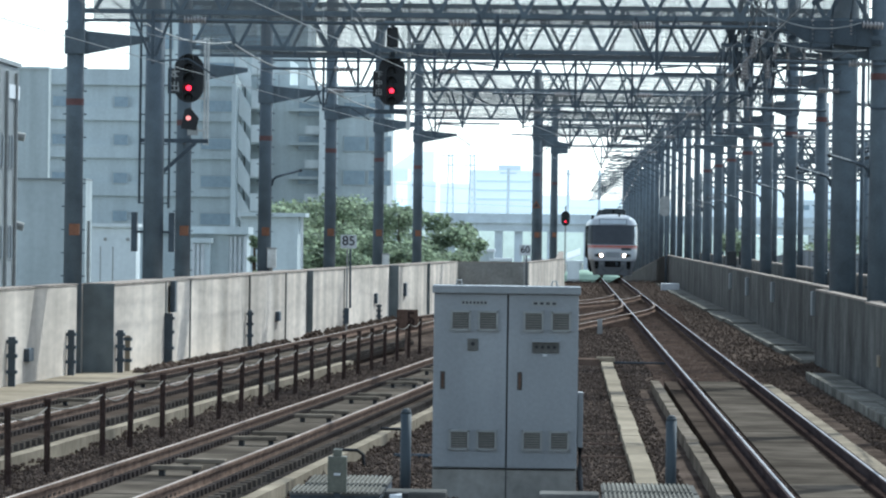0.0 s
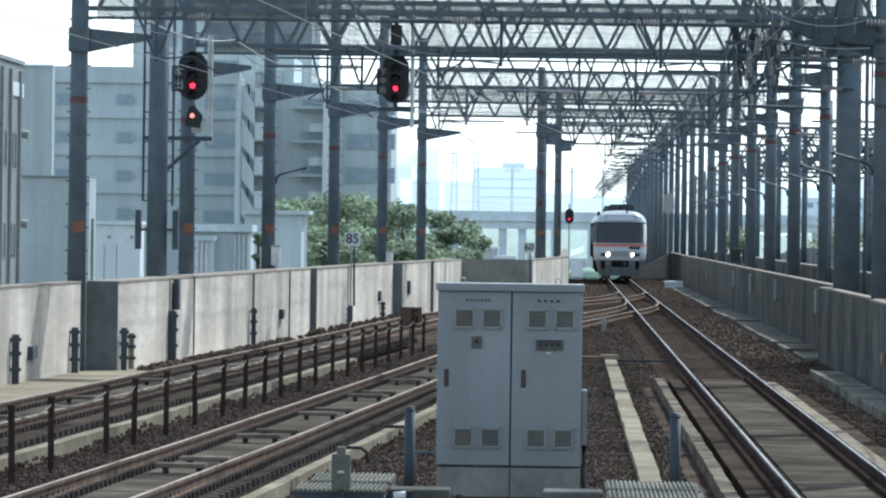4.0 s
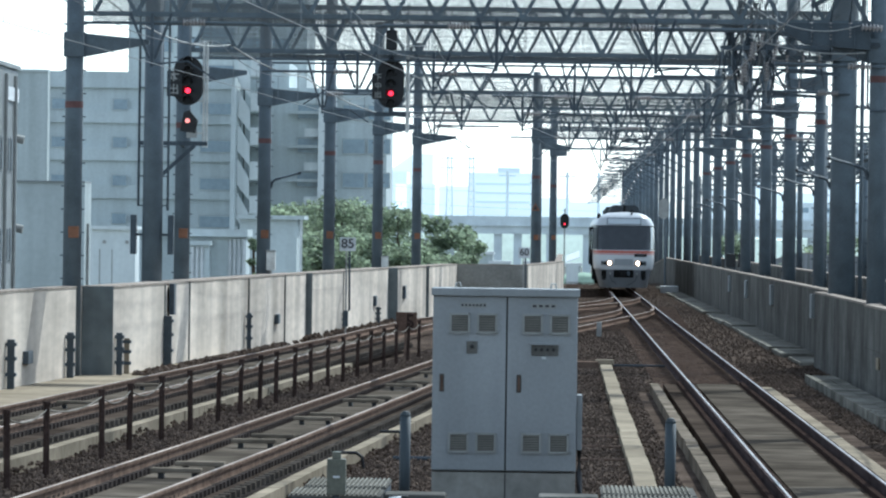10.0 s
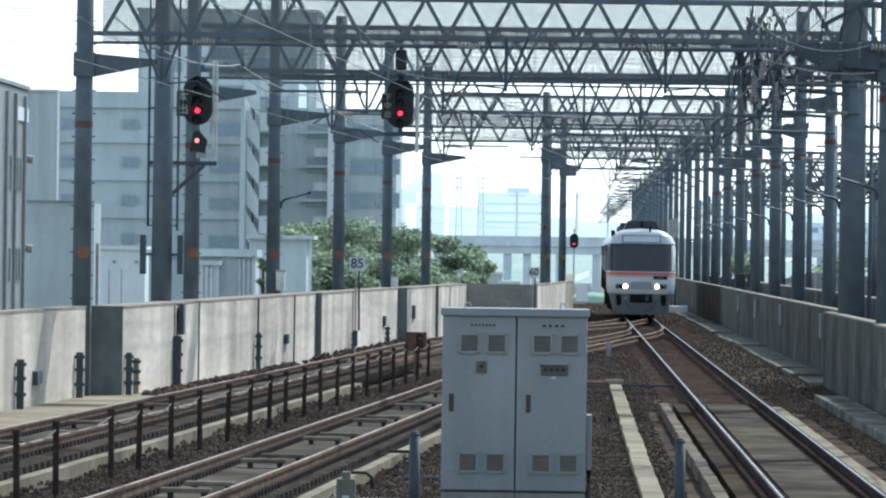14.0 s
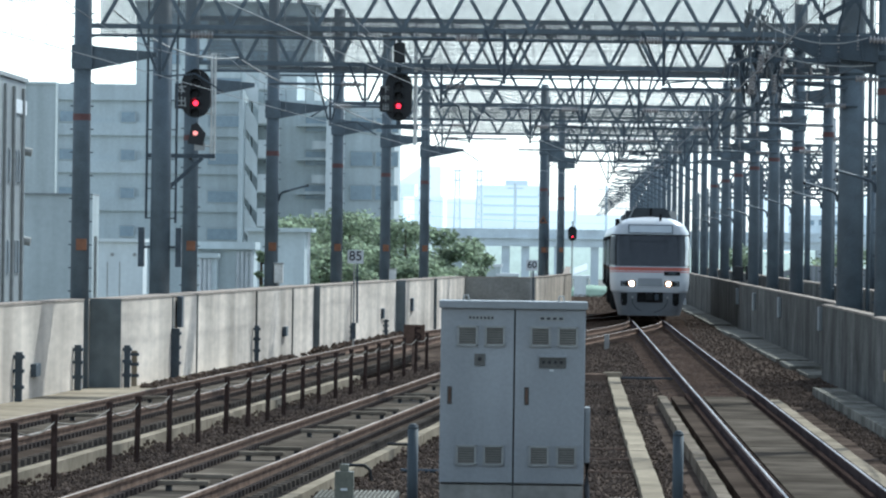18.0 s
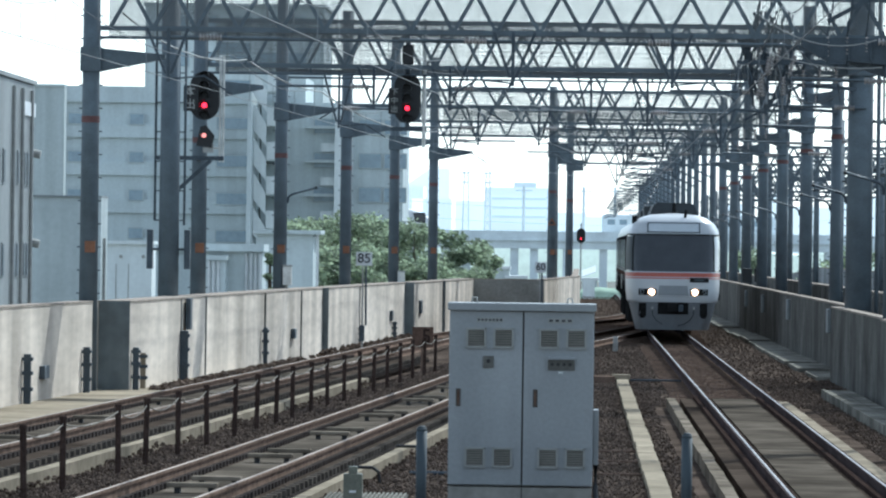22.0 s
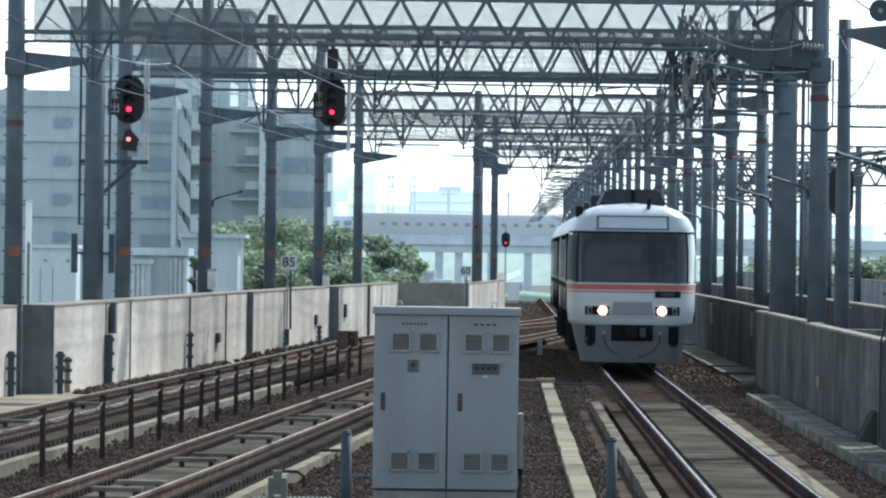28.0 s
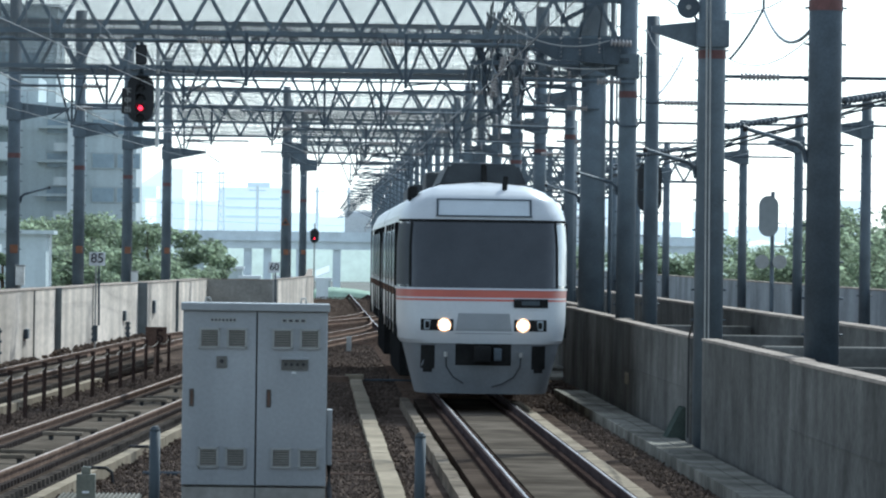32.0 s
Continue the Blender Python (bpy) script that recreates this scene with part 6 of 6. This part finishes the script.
part("cockpit", box(-5.4, -2.6, -1.55, 1.4, 2.0, 4.45, bevel=0.5), GLASSDARK, fast, "dark cockpit window")
for k in range(16):
    part("window", box(-14 - k * 2.6, -13 - k * 2.6, -1.67, -1.58, 2.6, 3.3), GLASSPALE, fast)
slow = thing("commuter_train", "distant grey commuter train with a row of windows", "train", pose(0, DB + 8, pz(383, DB)))
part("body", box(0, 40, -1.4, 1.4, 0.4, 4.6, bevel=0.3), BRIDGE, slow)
for k in range(15):
    part("window", box(1.2 + k * 2.6, 2.8 + k * 2.6, -1.43, -1.35, 2.4, 3.5), WINDOWDARK, slow)

for x0, x1, y in ((832, 874, 440), (868, 905, 456), (930, 960, 455), (1003, 1030, 458), (640, 700, 450), (1120, 1170, 456), (1660, 1730, 450), (1850, 1960, 448)):
    hs = thing("low_house", "small distant white house among the trees", "building", pose(0, 940, -8), group="low white houses")
    part("wall", box(px(x0, 940), px(x1, 940), 0, 8, 0, pz(y + 5, 940) + 8), BLDG_B, hs)
    part("roof", box(px(x0 - 2, 940), px(x1 + 2, 940), -0.5, 8.5, pz(y + 5, 940) + 8, pz(y, 940) + 8), WHITE, hs)

SHEET = mat("glossy_white_sheet", (0.75, 0.76, 0.76), 0.3, var=0.05, bump=0)
for x0, x1, low, high in ((1003, 1027, 457, 437), (974, 983, 453, 443)):
    lean = thing("sheet_roofed_shed", "low shed with a sunlit glossy white sheet roof", "building", pose(px(x0, 640), 640, -8), group="sheet-roofed sheds")
    w, a, b = px(x1, 640) - px(x0, 640), pz(low, 640) + 8, pz(high, 640) + 8
    part("wall", box(0.1, w - 0.1, 0.3, 2.2, 0, a - 0.1), BLDG_W, lean)
    rb = bmesh.new()
    vs = [rb.verts.new((x, y, z + k)) for k in (0, 0.06) for x, y, z in ((0, 0, a), (w, 0, a + (b - a) * 0.45), (w, 2.4, b), (0, 2.4, a + (b - a) * 0.55))]
    for q in ((3, 2, 1, 0), (4, 5, 6, 7), (0, 1, 5, 4), (1, 2, 6, 5), (2, 3, 7, 6), (3, 0, 4, 7)):
        rb.faces.new([vs[k] for k in q])
    part("roof_sheet", rb, SHEET, lean)

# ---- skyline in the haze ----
# The haze over the skyline is put in as pale colour and a glow.
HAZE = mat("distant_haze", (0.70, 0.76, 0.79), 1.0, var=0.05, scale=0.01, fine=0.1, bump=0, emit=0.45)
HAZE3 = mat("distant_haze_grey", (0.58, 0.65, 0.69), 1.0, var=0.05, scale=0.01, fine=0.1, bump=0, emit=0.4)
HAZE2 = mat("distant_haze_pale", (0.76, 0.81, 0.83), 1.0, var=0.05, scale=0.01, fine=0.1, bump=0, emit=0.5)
DS = 2400
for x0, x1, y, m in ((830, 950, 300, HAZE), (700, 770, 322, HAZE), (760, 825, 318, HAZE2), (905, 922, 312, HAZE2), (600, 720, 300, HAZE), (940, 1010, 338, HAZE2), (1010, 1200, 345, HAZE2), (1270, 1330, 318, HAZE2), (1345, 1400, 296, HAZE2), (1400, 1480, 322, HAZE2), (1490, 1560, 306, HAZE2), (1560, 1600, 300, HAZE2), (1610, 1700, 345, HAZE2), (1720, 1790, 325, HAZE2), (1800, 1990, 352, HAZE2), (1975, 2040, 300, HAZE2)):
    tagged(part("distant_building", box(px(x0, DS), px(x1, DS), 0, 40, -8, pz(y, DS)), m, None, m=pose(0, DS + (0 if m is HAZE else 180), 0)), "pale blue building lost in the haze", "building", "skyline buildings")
rg = bmesh.new()
v = [rg.verts.new(p) for p in ((px(692, 2900), 2900, -8), (px(766, 2900), 2900, -8), (px(766, 2900), 2900, pz(268, 2900)), (px(731, 2900), 2900, pz(268, 2900)), (px(692, 2900), 2900, pz(296, 2900)))]
w = [rg.verts.new(q.co + Vector((0, 60, 0))) for q in v]
rg.faces.new(v)
rg.faces.new(w[::-1])
for i in range(5):
    rg.faces.new((v[i], v[(i + 1) % 5], w[(i + 1) % 5], w[i]))
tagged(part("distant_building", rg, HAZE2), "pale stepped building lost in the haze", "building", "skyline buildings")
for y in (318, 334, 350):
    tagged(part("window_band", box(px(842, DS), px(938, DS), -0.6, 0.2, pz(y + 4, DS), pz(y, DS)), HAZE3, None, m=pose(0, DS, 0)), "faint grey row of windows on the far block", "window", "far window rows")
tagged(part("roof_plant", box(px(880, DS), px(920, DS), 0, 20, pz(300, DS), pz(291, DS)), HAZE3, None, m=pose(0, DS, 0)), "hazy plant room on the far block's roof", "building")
# Scrub and woods: haze is put into their tone and faint emission.
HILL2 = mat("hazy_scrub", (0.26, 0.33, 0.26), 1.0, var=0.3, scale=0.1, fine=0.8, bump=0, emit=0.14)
HILL = mat("hazed_wood", (0.57, 0.63, 0.55), 1.0, var=0.16, scale=0.05, fine=0.4, bump=0, emit=0.46)
bm = bmesh.new()
xs = np.linspace(-420, 620, 140)
hs = [noise.noise((x * 0.021, 3.1, 0)) * 5 + noise.noise((x * 0.09, 7.7, 0)) * 2.2 for x in xs]
rows = [[bm.verts.new((x, 1900 + y, z)) for x, z in zip(xs, zz)] for y, zz in ((0, [-8] * 140), (0, [4.5 + q for q in hs]), (60, [6 + q * 1.2 for q in hs]), (90, [-8] * 140))]
for r0, r1 in zip(rows, rows[1:]):
    for i in range(139):
        bm.faces.new((r0[i], r0[i + 1], r1[i + 1], r1[i]))
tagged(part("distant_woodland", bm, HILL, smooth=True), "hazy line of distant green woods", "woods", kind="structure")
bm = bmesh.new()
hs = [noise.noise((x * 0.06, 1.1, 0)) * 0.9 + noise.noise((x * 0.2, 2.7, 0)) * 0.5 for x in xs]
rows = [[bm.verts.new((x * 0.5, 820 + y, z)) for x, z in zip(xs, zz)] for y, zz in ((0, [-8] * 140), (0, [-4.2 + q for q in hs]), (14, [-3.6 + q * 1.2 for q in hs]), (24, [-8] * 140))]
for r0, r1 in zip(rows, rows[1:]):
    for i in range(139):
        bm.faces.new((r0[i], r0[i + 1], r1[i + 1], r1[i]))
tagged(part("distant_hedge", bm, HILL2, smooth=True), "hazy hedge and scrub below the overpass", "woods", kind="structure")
warn = thing("warning_plate", "small orange triangular warning plate on the mast", "sign", pose(-1.06, 206 - 0.2, 3.45))
for r, m, y, nm in ((0.2, ORANGE, 0, "plate"), (0.11, INK, -0.012, "symbol")):
    tri = bmesh.new()
    f = [tri.verts.new((r * math.sin(a), y, 0.12 + r * math.cos(a))) for a in (0, 2.094, 4.189)]
    b = [tri.verts.new(v.co + Vector((0, 0.015, 0))) for v in f]
    tri.faces.new(f)
    tri.faces.new(b[::-1])
    for i in range(3):
        tri.faces.new((f[i], b[i], b[(i + 1) % 3], f[(i + 1) % 3]))
    part(nm, tri, m, warn)


def motions():
    rows = [(0, 308.24), (2, 298.22), (4, 287.1), (6, 274.98), (8, 262.01), (10, 248.36), (12, 234.19), (14, 219.67), (16, 204.96), (18, 190.2), (20, 175.49), (22, 160.91), (24, 146.47), (26, 132.14), (28, 117.82), (30, 103.33), (32, 88.41)]
    walk(train, [(t, pose(MAIN_X + 0.05, y - 0.02, 0)) for t, y in rows])
    z = pz(383, DB)
    walk(fast, [(t, pose(max(-76, -12.0 + 9.6 * (t - 24)), DB + 2.5, z)) for t in (0, 8, 17, 17.5, 20, 24, 28, 32)])
    walk(slow, [(t, pose(min(50, -13.0 - 9.6 * (t - 24)), DB + 8, z)) for t in (0, 8, 17, 17.5, 20, 24, 28, 32)])


motions()
